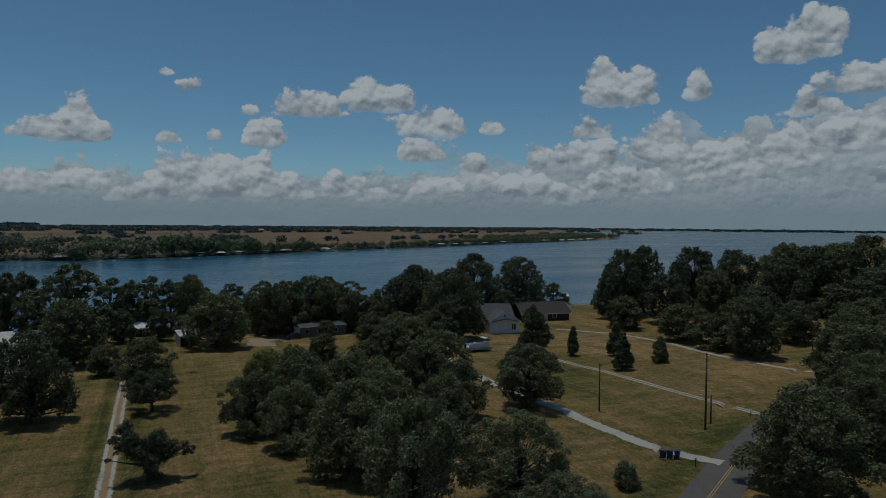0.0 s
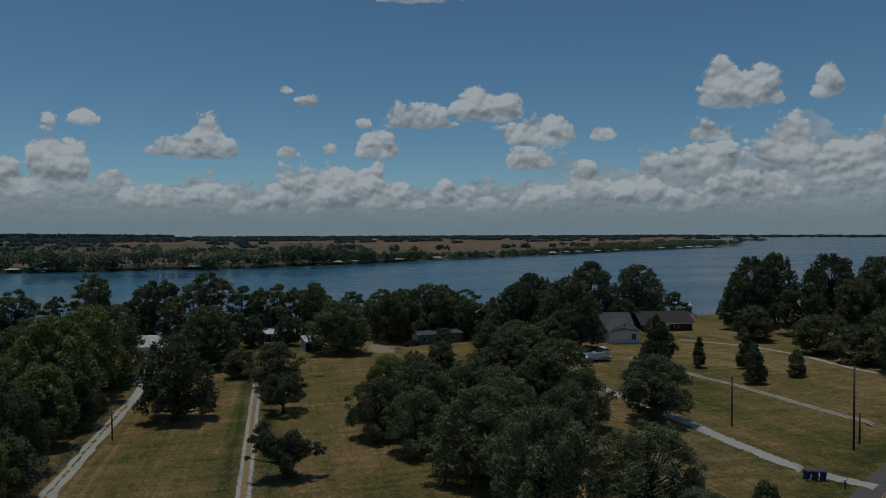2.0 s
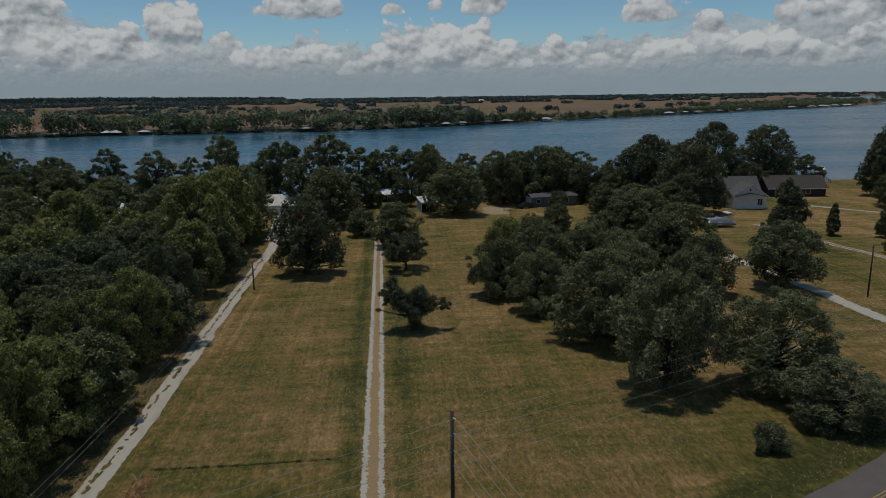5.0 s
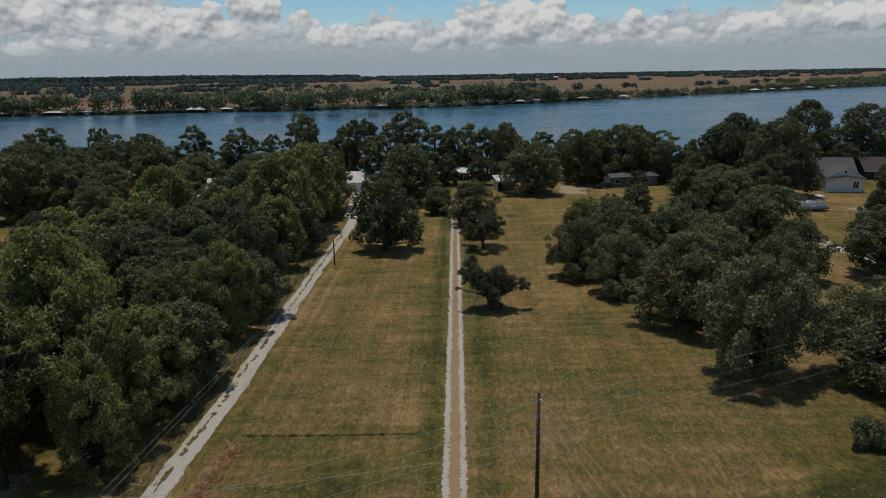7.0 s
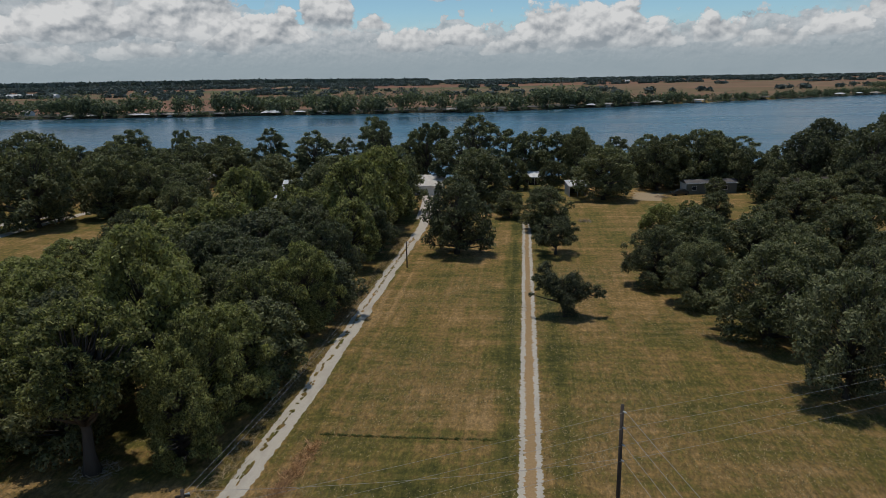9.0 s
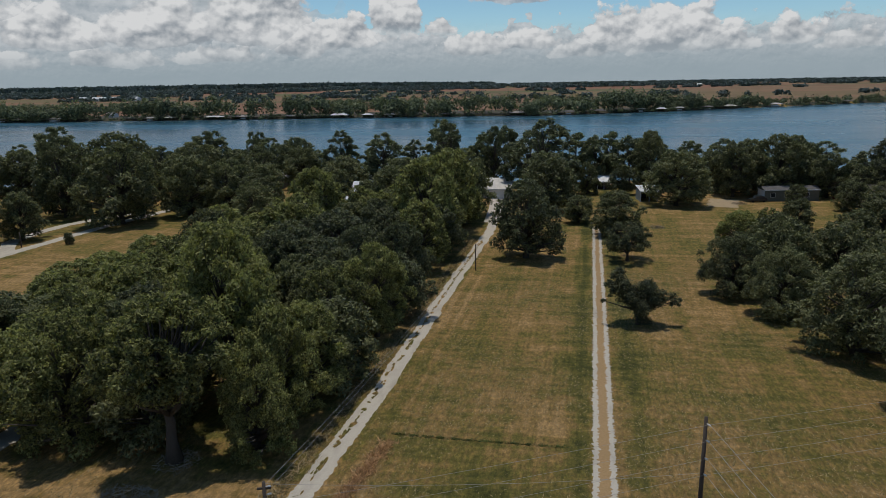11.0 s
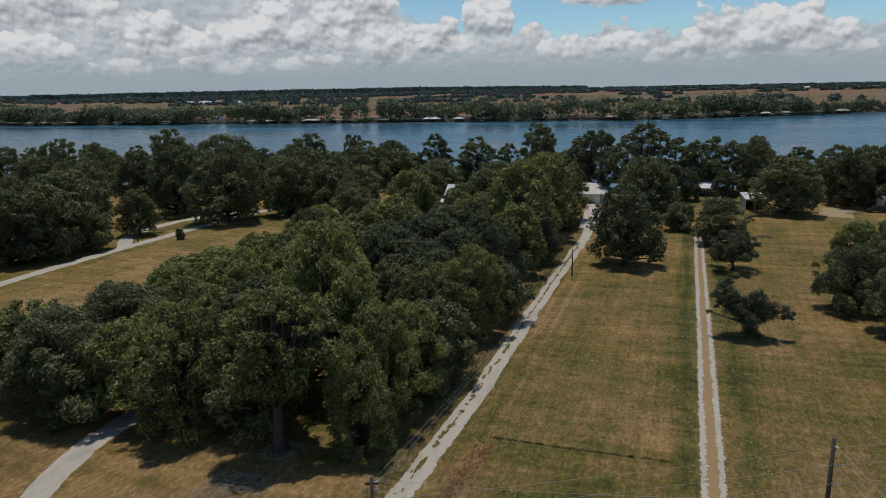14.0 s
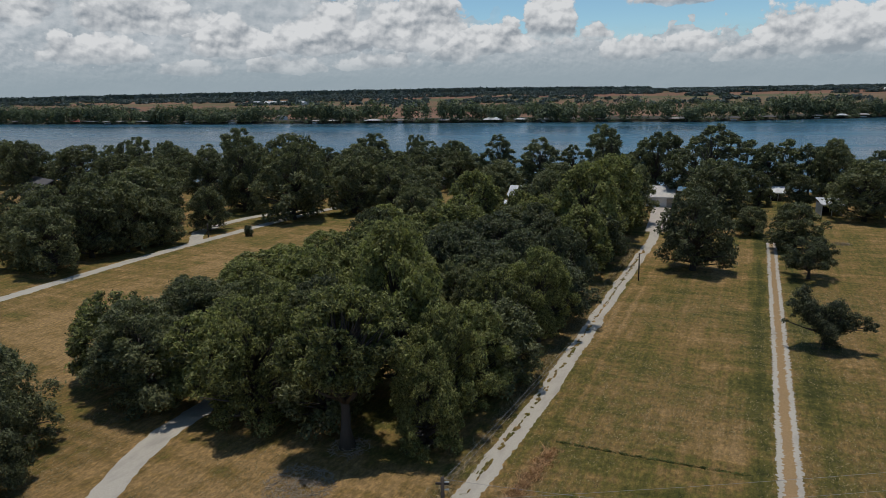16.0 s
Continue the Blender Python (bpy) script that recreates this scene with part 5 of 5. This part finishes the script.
# trailer home and things round it
tr = gable_house("mobile_home", "long low grey-green mobile home with a grey roof", 46.5, 182.5, 9, 13, 4.2, 2.7, 3.3, GREEN_SIDING, ROOF_GREY, 0.2, windows=((-4.5, 1.0, 1.0, 1.0), (-1, 1.0, 1.2, 1.0), (3.5, 1.0, 1.2, 1.0)), door=(1.4, 0.9, 2.0, WHITE_PAINT))
part("end_panel", box_bm(-6.56, 0.05, 0.3, -6.51, 4.15, 2.6), WHITE_PAINT, tr, "white end wall")
gable_house("shed", "small faded red shed under the shore trees", 58.8, 185, 6, 2.6, 2.6, 2.1, 2.9, RED_PAINT, ROOF_GREY, 0.2, door=(0, 0.9, 1.8, DARK))
gable_house("house", "brown roofed cottage half hidden by trees", 66, 172, 4, 11, 8, 2.6, 5.0, BEIGE, ROOF_BROWN, 0.5, windows=((-3, 0.9, 1.2, 1.2), (2, 0.9, 1.2, 1.2)))


def open_shed():
    s = thing("shed", "open-fronted shed with a white metal roof at the meadow's end", "shed", 10.6, 178.1, 0, 10)
    part("roof", prism_bm([(-0.5, 2.55), (5.0, 3.35), (5.0, 3.45), (-0.5, 2.65)], -0.2, 4.6), ROOF_WHITE, s, "white corrugated sheet roof")
    part("side_wall", box_bm(0, 0, -0.1, 0.08, 4.8, 2.6), ROOF_WHITE, s)
    part("side_wall", box_bm(4.3, 0, -0.1, 4.38, 4.8, 2.55), ROOF_WHITE, s)
    # the shade inside the open front is put into this wall's colour
    part("back_wall", box_bm(0.08, 4.7, -0.1, 4.3, 4.8, 2.5), DARK, s)
    for x in (0.0, 2.1, 4.24):
        part("post", box_bm(x, -0.14, -0.1, x + 0.14, -0.004, 2.6), WHITE_PAINT, s)
    part("fascia", box_bm(-0.2, -0.56, 2.42, 4.6, -0.5, 2.66), WHITE_PAINT, s)


open_shed()
# garage at the end of the gravel lane
gar = gable_house("garage", "tan metal-roofed garage with a wide pale door", -25.6, 179.5, 2, 7.4, 9, 2.6, 4.6, BEIGE, ROOF_TAN, 0.4, door=(-0.2, 4.6, 2.2, WHITE_PAINT), ribbed=0.6)
# DARK doors are flat panels, coloured as the shade of an open doorway
gable_house("boathouse", "low boathouse with a white metal roof by the shore", 0.8, 197.5, 0, 5.4, 5, 2.2, 3.3, BRICK, ROOF_WHITE, 0.3, door=(0.5, 1.6, 1.9, DARK), ribbed=0.5)
gable_house("barn", "small building with a ribbed pale metal roof in the grove", -58.0, 167.3, -3, 5.4, 5.2, 3.2, 5.3, BEIGE, ROOF_WHITE, 0.35, door=(0.5, 1.5, 2.1, DARK), ribbed=0.45)
gable_house("carport", "low white carport roof among the trees", -59.6, 160.5, 0, 4.5, 4.0, 2.2, 2.7, BEIGE, ROOF_WHITE, 0.2, door=(0, 2.6, 1.9, DARK))


def hip_house(label, x, y, turn, L, D, wall_h, ridge_h, wall_mat, roof_mat):
    h = thing("house", label, "house", x, y, 0, turn)
    part("wall", box_bm(-L / 2, 0, -0.1, L / 2, D, wall_h), wall_mat, h)
    e = 0.5
    bm = bmesh.new()
    base = [bm.verts.new(p) for p in ((-L / 2 - e, -e, wall_h), (L / 2 + e, -e, wall_h), (L / 2 + e, D + e, wall_h), (-L / 2 - e, D + e, wall_h))]
    k = max(0.3, L / 2 - D / 2)
    r1, r2 = bm.verts.new((-k, D / 2, ridge_h)), bm.verts.new((k, D / 2, ridge_h))
    for f in ((base[0], base[1], r2, r1), (base[1], base[2], r2), (base[2], base[3], r1, r2), (base[3], base[0], r1), (base[3], base[2], base[1], base[0])):
        bm.faces.new(f)
    part("roof", bm, roof_mat, h)
    for wx in (-L / 4, L / 4):
        window(wx, 0.9, 1.2, 1.2, 0.0, h)
    part("door", box_bm(-0.5, -0.04, 0, 0.5, 0, 2.05), WHITE_PAINT, h)
    return h


ROOF_PALE = mat_plain("pale_weathered_shingles", (0.30, 0.28, 0.25), 0.9, 0.2, 2.5)
hip_house("house with a pale hipped shingle roof behind the trees", -95, 188.5, 0, 9, 8, 2.9, 6.0, BEIGE, ROOF_PALE)
gable_house("house", "long low house with a dark grey roof and lawn", -212, 146, -20, 24, 10, 2.6, 5.0, BRICK, ROOF_GREY, 0.6, windows=((-8, 0.9, 1.4, 1.2), (-3, 0.9, 1.4, 1.2), (6, 0.9, 1.4, 1.2)), door=(1.5, 1.0, 2.05, WHITE_PAINT))


# boathouses along the far bank
def boat_shelter(x, w, tall, roof_mat, boat):
    y = float(shore_far(x)) - 6.0
    d = 7.0
    b = thing("boat_shelter", "roofed boat shelter on posts along the far bank", "boathouse", x, y, WATER_Z, 0, "far bank boathouses")
    hw = w / 2
    for px in (-hw + 0.2, hw - 0.2):
        for py in (0.2, d - 0.2):
            part("post", box_bm(px - 0.1, py - 0.1, -2.0, px + 0.1, py + 0.1, 2.9), DOCK_WOOD, b)
    bm = bmesh.new()
    base = [bm.verts.new(p) for p in ((-hw - 0.3, -0.3, 2.9), (hw + 0.3, -0.3, 2.9), (hw + 0.3, d + 0.3, 2.9), (-hw - 0.3, d + 0.3, 2.9))]
    k = hw * 0.45
    r1, r2 = bm.verts.new((-k, d / 2, 2.9 + tall)), bm.verts.new((k, d / 2, 2.9 + tall))
    for f in ((base[0], base[1], r2, r1), (base[1], base[2], r2), (base[2], base[3], r1, r2), (base[3], base[0], r1), (base[3], base[2], base[1], base[0])):
        bm.faces.new(f)
    part("roof", bm, roof_mat, b)
    part("deck", box_bm(-hw, 0.3, 0.35, hw, d + 5, 0.55), DOCK_WOOD, b)
    if boat:
        part("boat_cover", box_bm(-hw * 0.6, 0.8, 0.65, hw * 0.5, d - 1.2, 1.7, 0.3), BOAT_WHITE, b)


br = random.Random(3)
BANK_MID = [(-350, 18), (-329, 8), (-322, 8), (-275, 8), (-230, 17), (-205, 10), (-183, 9), (-132, 6), (-66, 15), (-21, 9), (7, 10), (45, 8), (64, 9), (82, 9), (110, 11),
            (134, 12), (184, 14), (271, 10), (385, 11), (418, 8), (441, 13), (487, 12), (538, 12)]
BANK_SIDES = [(-830, 19), (-734, 18), (-707, 16), (-677, 10), (-660, 9), (-628, 14), (-564, 9), (-546, 12), (-510, 14), (-409, 8), (-391, 8), (676, 18), (726, 13), (762, 20), (800, 15), (833, 16)]
for x, w in BANK_MID + BANK_SIDES:
    white = x in (-350, -230, 676, 762, 800, 833, 726)
    m = ROOF_WHITE if white or br.random() < 0.3 else (RED_PAINT if x == -734 else br.choice([ROOF_TAN, ROOF_PALE, ROOF_GREY]))
    boat_shelter(x, w, br.uniform(0.9, 1.6) * (2.0 if x == -230 else 1.0), m, br.random() < 0.5)
for x, dy, w, hgt in ((-236, 30, 9, 5.5), (-60, 26, 10, 4.5), (640, 34, 12, 6), (700, 30, 10, 5.5), (-720, 28, 12, 6), (-590, 30, 9, 5), (-480, 34, 10, 5)):
    gable_house("house", "small pale house on the far bank", x, float(shore_far(x)) + dy, br.uniform(-15, 15), w, 7, 3, hgt, WHITE_PAINT, ROOF_PALE, 0.4, windows=((-2, 1, 1, 1.2), (2, 1, 1, 1.2)))
for x, y, w in ((-1010, 1370, 26), (-1060, 1385, 30), (-960, 1365, 22), (-1110, 1400, 22), (330, 2350, 14)):
    gable_house("barn", "distant white farm building beyond the fields", x, y, br.uniform(-10, 10), w, 14, 5, 9, WHITE_PAINT, ROOF_WHITE, 0.3, windows=((-4, 1.5, 2, 2), (4, 1.5, 2, 2)))


# lakeside pier with a rail
def pier(x, y, turn, L, W, roofed):
    p = thing("pier", "weathered wooden pier with a rail over the lake", "pier", x, y, -0.9, turn)
    for k in range(int(L / 0.6)):
        part("plank", box_bm(-W / 2, k * 0.6 + 0.02, 0.9, W / 2, k * 0.6 + 0.58, 1.0), DOCK_WOOD, p)
    for k in range(int(L / 2.4) + 1):
        for s in (-1, 1):
            part("post", box_bm(s * W / 2 - 0.08, k * 2.4, -3.5, s * W / 2 + 0.08, k * 2.4 + 0.16, 2.0), DOCK_WOOD, p)
    for s in (-1, 1):
        for z in (1.5, 1.95):
            part("rail", box_bm(s * W / 2 - 0.04, 0, z, s * W / 2 + 0.04, L, z + 0.1), DOCK_WOOD, p)
    if roofed:
        part("roof", prism_bm([(L - 7, 3.4), (L - 3.5, 4.3), (L, 3.4), (L, 3.55), (L - 3.5, 4.45), (L - 7, 3.55)], -W, W), ROOF_WHITE, p, "white metal roof")
        for s in (-1, 1):
            for k in (0.3, 6.5):
                part("roof_post", box_bm(s * W * 0.9 - 0.08, L - k - 0.1, -3.5, s * W * 0.9 + 0.08, L - k + 0.1, 3.45), DOCK_WOOD, p)


pier(144, 216, -20, 22, 4, True)
pier(29, 219, 0, 16, 2, False)
pier(3, 219, 0, 14, 2.4, True)

# ---- poles and wires ----
def pole(label, x, y, h, r=0.14, arm=0.0, arm_turn=0.0, insulators=(), name="utility_pole"):
    p = thing(name, label, "pole", x, y, 0, arm_turn)
    v, f = [], []
    tube_data([(0, 0, -0.3), (0, 0, h * 0.5), (0, 0, h)], [r, r * 0.9, r * 0.75], 10, v, f)
    part_mesh("shaft", mesh_of("shaft", v, f, (WOOD_POLE,), True), p)
    if arm:
        part("crossarm", box_bm(-arm / 2, -0.06, h - 0.45, arm / 2, 0.06, h - 0.33, 0.01), WOOD_POLE, p)
    for z in insulators:
        v, f = [], []
        tube_data([(r * 0.6, 0, z), (r + 0.12, 0, z + 0.02), (r + 0.24, 0, z + 0.02)], [0.025, 0.05, 0.06], 8, v, f)
        part_mesh("insulator", mesh_of("insulator", v, f, (WHITE_PAINT,), True), p)
    return p


def wire(a, b, sag, r=0.009, label="thin sagging overhead wire"):
    a, b = Vector(a), Vector(b)
    pts = []
    for k in range(13):
        s = k / 12
        p = a.lerp(b, s)
        p.z -= sag * 4 * s * (1 - s)
        pts.append(p)
    v, f = [], []
    tube_data(pts, [r] * 13, 5, v, f)
    ob = new("overhead_wire", mesh_of("overhead_wire", v, f, (WIRE,), True))
    return tagged(ob, label, "wire", "overhead wires")


road_turn = math.degrees(math.atan2(38, 75))
pole("tall dark wooden utility pole with white insulators", 5.2, 41.6, 9.8, 0.15, 0, -60, (9.4, 8.3, 7.1, 6.0))
pole("tall dark wooden utility pole by the roadside", 80.5, 79.1, 11.3, 0.15, 0, -60, (10.9, 9.9, 8.8, 7.7))
pole("short dark pole stub beside a utility pole", 83.6, 81.3, 4.3, 0.13)
pole("wooden pole with a short crossarm in dry grass", 71.4, 92.9, 7.8, 0.12, 0.9, 30, (7.5,))
pole("thin wooden pole near the field's edge", 142.2, 112.3, 5.2, 0.12)
pole("short wooden service pole beside the gravel lane", -19.7, 108.6, 4.4, 0.11, 0, 0, (4.2,))
pole("wooden pole with a transformer bracket at the lane's mouth", -19.9, 32.9, 8.0, 0.14, 0.8, 20, (7.7, 7.2))
pole("low wooden marker post at the fork of a lane", -109.9, 113.4, 3.0, 0.14, name="marker_post")
pole("thin wooden post at the edge of a lawn", -171.7, 122.9, 4.4, 0.12)
pole("slender mast standing at the water's edge", 27.5, 214, 11.5, 0.09, name="mast")
pole("tall wooden utility pole along the road", -68, 6, 10.5, 0.15, 0, -60, (10.1, 9.0, 7.9, 6.8))
for z1, z2, z0 in ((9.4, 10.9, 10.1), (8.3, 9.9, 9.0), (7.1, 8.8, 7.9), (6.0, 7.7, 6.8)):
    wire((5.4, 41.4, z1), (80.7, 78.9, z2), 1.1)
    wire((5.4, 41.4, z1), (-67.8, 5.8, z0), 1.1)
pole("tall wooden utility pole across the road", 17.0, -0.5, 10.2, 0.15, 0, 15, (9.8, 8.7, 7.6, 6.5))
for z1, z2 in ((9.4, 9.8), (8.3, 8.7), (7.1, 7.6), (6.0, 6.5)):
    wire((5.4, 41.4, z1), (17.0, -0.5, z2), 0.35, 0.014, "bright overhead wire crossing the road")
for z1, z2 in ((7.75, 4.3), (7.25, 4.0)):
    wire((-19.9, 32.9, z1), (-19.7, 108.6, z2), 0.9, 0.010)
wire((-19.9, 32.9, 7.9), (5.2, 41.6, 6.0), 0.4, 0.010)
wire((80.5, 79.1, 10.2), (71.4, 92.9, 7.6), 0.3, 0.010)
wire((71.4, 92.9, 7.6), (95, 171, 5.0), 0.8, 0.010)
wire((71.4, 92.9, 7.0), (73.6, 91.2, 0.0), 0.0, 0.012, "taut steel guy wire")


# ---- loose things ----
def wheelie_bin(x, y, turn):
    b = thing("wheelie_bin", "dark blue wheeled rubbish bin beside the driveway", "bin", x, y, 0.03, turn, "bins")
    bm = bmesh.new()
    lo = [bm.verts.new(p) for p in ((-0.24, -0.26, 0.08), (0.24, -0.26, 0.08), (0.24, 0.26, 0.08), (-0.24, 0.26, 0.08))]
    hi = [bm.verts.new(p) for p in ((-0.31, -0.36, 1.0), (0.31, -0.36, 1.0), (0.31, 0.36, 1.0), (-0.31, 0.36, 1.0))]
    bm.faces.new(lo[::-1])
    bm.faces.new(hi)
    for k in range(4):
        bm.faces.new((lo[k], lo[(k + 1) % 4], hi[(k + 1) % 4], hi[k]))
    bmesh.ops.bevel(bm, geom=bm.edges[:], offset=0.03, segments=2, affect="EDGES")
    part("body", bm, BLUE_BIN, b)
    part("lid", prism_bm([(-0.4, 1.01), (0.38, 1.01), (0.38, 1.08), (0.0, 1.14), (-0.4, 1.06)], -0.33, 0.33), BLUE_BIN, b)
    for s in (-0.29, 0.29):
        v, f = [], []
        tube_data([(s - 0.03, 0.26, 0.12), (s + 0.03, 0.26, 0.12)], [0.12, 0.12], 12, v, f)
        part_mesh("wheel", mesh_of("wheel", v, f, (DARK,)), b)
    part("handle", box_bm(-0.25, 0.4, 0.98, 0.25, 0.44, 1.02), BLUE_BIN, b)


for k, (x, y) in enumerate(((65.6, 70.6), (66.4, 70.2), (67.2, 69.8))):
    wheelie_bin(x, y, 20 + 15 * k)


def mailbox(x, y, turn):
    m = thing("mailbox", "small pale mailbox on a wooden post", "mailbox", x, y, 0, turn)
    part("post", box_bm(-0.05, -0.05, -0.2, 0.05, 0.05, 1.0, 0.01), WOOD_POLE, m)
    prof = [(-0.1, 1.0), (0.1, 1.0), (0.1, 1.14)] + [(0.1 * math.cos(a), 1.14 + 0.1 * math.sin(a)) for a in (0.6, 1.2, 1.9, 2.5)] + [(-0.1, 1.14)]
    part("box", prism_bm(prof, -0.25, 0.25), WHITE_PAINT, m)
    part("flag", box_bm(0.0, 0.1, 1.1, 0.02, 0.12, 1.35), RED_PAINT, m)


mailbox(67.4, 66.7, 30)
mailbox(91.6, 81.2, 30)
box = thing("utility_box", "dark green utility cabinet by the dirt drive", "cabinet", 127.8, 99.0, 0, 20)
part("body", box_bm(-0.5, -0.4, 0, 0.5, 0.4, 1.1, 0.03), DARK, box)
part("cap", box_bm(-0.55, -0.45, 1.1, 0.55, 0.45, 1.16), ROOF_BROWN, box)


def pontoon_boat(x, y, turn):
    b = thing("pontoon_boat", "white pontoon boat parked on a trailer in the grass", "boat", x, y, 0, turn)
    for s in (-0.95, 0.95):
        v, f = [], []
        tube_data([(-3.1, s, 0.75), (2.5, s, 0.75), (3.1, s, 0.9), (3.3, s, 1.0)], [0.3, 0.3, 0.2, 0.05], 12, v, f)
        part_mesh("pontoon", mesh_of("pontoon", v, f, (STEEL,), True), b)
    part("deck", box_bm(-3.1, -1.25, 1.05, 3.1, 1.25, 1.15, 0.02), BOAT_WHITE, b)
    for s in (-1.22, 1.22):
        part("side_panel", box_bm(-2.9, s - 0.03, 1.2, 2.6, s + 0.03, 1.85, 0.02), BOAT_WHITE, b)
        part("rail", box_bm(-2.9, s - 0.025, 1.9, 2.6, s + 0.025, 1.95), STEEL, b)
    for x0 in (-2.7, 0.4):
        st = part("bench", box_bm(x0, -1.1, 1.15, x0 + 2.0, -0.5, 1.6, 0.06), BOAT_WHITE, b)
        part("bench_back", box_bm(x0, -1.15, 1.6, x0 + 2.0, -0.98, 2.0, 0.05), BOAT_WHITE, st)
    part("console", box_bm(-0.6, 0.4, 1.15, 0.1, 1.1, 2.1, 0.06), BOAT_WHITE, b)
    for s in (-1.2, 1.2):
        v, f = [], []
        tube_data([(0.6, s, 1.9), (1.4, s, 3.0), (2.2, s, 3.3)], [0.03] * 3, 6, v, f)
        part_mesh("canopy_bow", mesh_of("canopy_bow", v, f, (STEEL,)), b)
    part("folded_canopy", box_bm(1.2, -1.25, 2.95, 2.4, 1.25, 3.2, 0.1), BOAT_WHITE, b)
    part("motor", box_bm(-3.5, -0.25, 0.7, -3.1, 0.25, 1.9, 0.08), DARK, b)
    part("trailer_frame", box_bm(-2.6, -0.5, 0.35, 3.8, 0.5, 0.45), DARK, b)
    for x0 in (-1.4, -0.6):
        for s in (-0.75, 0.75):
            v, f = [], []
            tube_data([(x0, s - 0.1, 0.32), (x0, s + 0.1, 0.32)], [0.32, 0.32], 14, v, f)
            part_mesh("wheel", mesh_of("wheel", v, f, (DARK,)), b)


pontoon_boat(75.7, 148.1, 4)


def brush_pile(x, y, w, h, n, seed, label):
    r = np.random.default_rng(seed)
    v, f = [], []
    for _ in range(n):
        a, q = r.uniform(0, 2 * math.pi), r.uniform(0, 1) ** 0.6
        cx, cy = math.cos(a) * q * w / 2, math.sin(a) * q * w / 2
        z = max(0.05, h * (1 - q * q) * r.uniform(0.1, 1.0) * (0.7 + 0.5 * math.sin(3 * a + seed)))
        d = Vector((r.normal(), r.normal(), r.normal() * 0.45)).normalized() * r.uniform(0.4, 1.1)
        p0, p1 = Vector((cx, cy, z)) - d * 0.5, Vector((cx, cy, z)) + d * 0.5
        p0.z, p1.z = max(p0.z, 0.02), max(p1.z, 0.02)
        tube_data([p0, p1], [r.uniform(0.015, 0.04), 0.008], 4, v, f)
    ob = new("brush_pile", mesh_of("brush_pile", v, f, (DRY_STICKS,)))
    ob.location = (x, y, 0)
    return tagged(ob, label, "brush pile", "", "stuff")


brush_pile(-35.3, 39.8, 5.6, 0.7, 420, 2, "heap of dry grey cut branches on the grass")
brush_pile(11.8, 146.6, 3.2, 0.5, 90, 4, "fallen dry branch lying in the meadow")
brush_pile(-34.6, 46.4, 3.6, 0.25, 140, 6, "dry twigs round the foot of a tree")
dirt = ribbon("dirt_patch", [(28.5, 172), (30.5, 184)], 3.0, 4.0, DIRT, 0.03, 0.35, 0.6, seed=31)
tagged(dirt, "bare sandy patch of earth near the shore", "dirt", kind="structure")
brush_pile(33.5, 177, 4.0, 0.9, 120, 8, "low heap of straw and branches on bare earth")


def parked_car(x, y, turn, mat, label):
    c = thing("car", label, "car", x, y, 0, turn)
    body = prism_bm([(-2.2, 0.35), (2.2, 0.35), (2.25, 0.8), (1.3, 0.95), (-2.1, 1.0), (-2.25, 0.7)], -0.85, 0.85)
    bmesh.ops.rotate(body, verts=body.verts[:], cent=(0, 0, 0), matrix=Matrix.Rotation(radians(90), 3, "Z"))
    bmesh.ops.bevel(body, geom=body.edges[:], offset=0.06, segments=2, affect="EDGES")
    part("body", body, mat, c)
    cab = prism_bm([(-1.7, 0.98), (1.0, 0.96), (0.4, 1.5), (-1.3, 1.52)], -0.72, 0.72)
    bmesh.ops.rotate(cab, verts=cab.verts[:], cent=(0, 0, 0), matrix=Matrix.Rotation(radians(90), 3, "Z"))
    bmesh.ops.bevel(cab, geom=cab.edges[:], offset=0.05, segments=2, affect="EDGES")
    part("cabin", cab, GLASS_DARK, c)
    for px in (-1.4, 1.4):
        for s in (-0.8, 0.8):
            v, f = [], []
            tube_data([(px, s - 0.1, 0.32), (px, s + 0.1, 0.32)], [0.32, 0.32], 14, v, f)
            part_mesh("wheel", mesh_of("wheel", v, f, (DARK,)), c)


parked_car(38.2, 180.5, 15, GLASS_DARK, "dark car parked beside the mobile home")
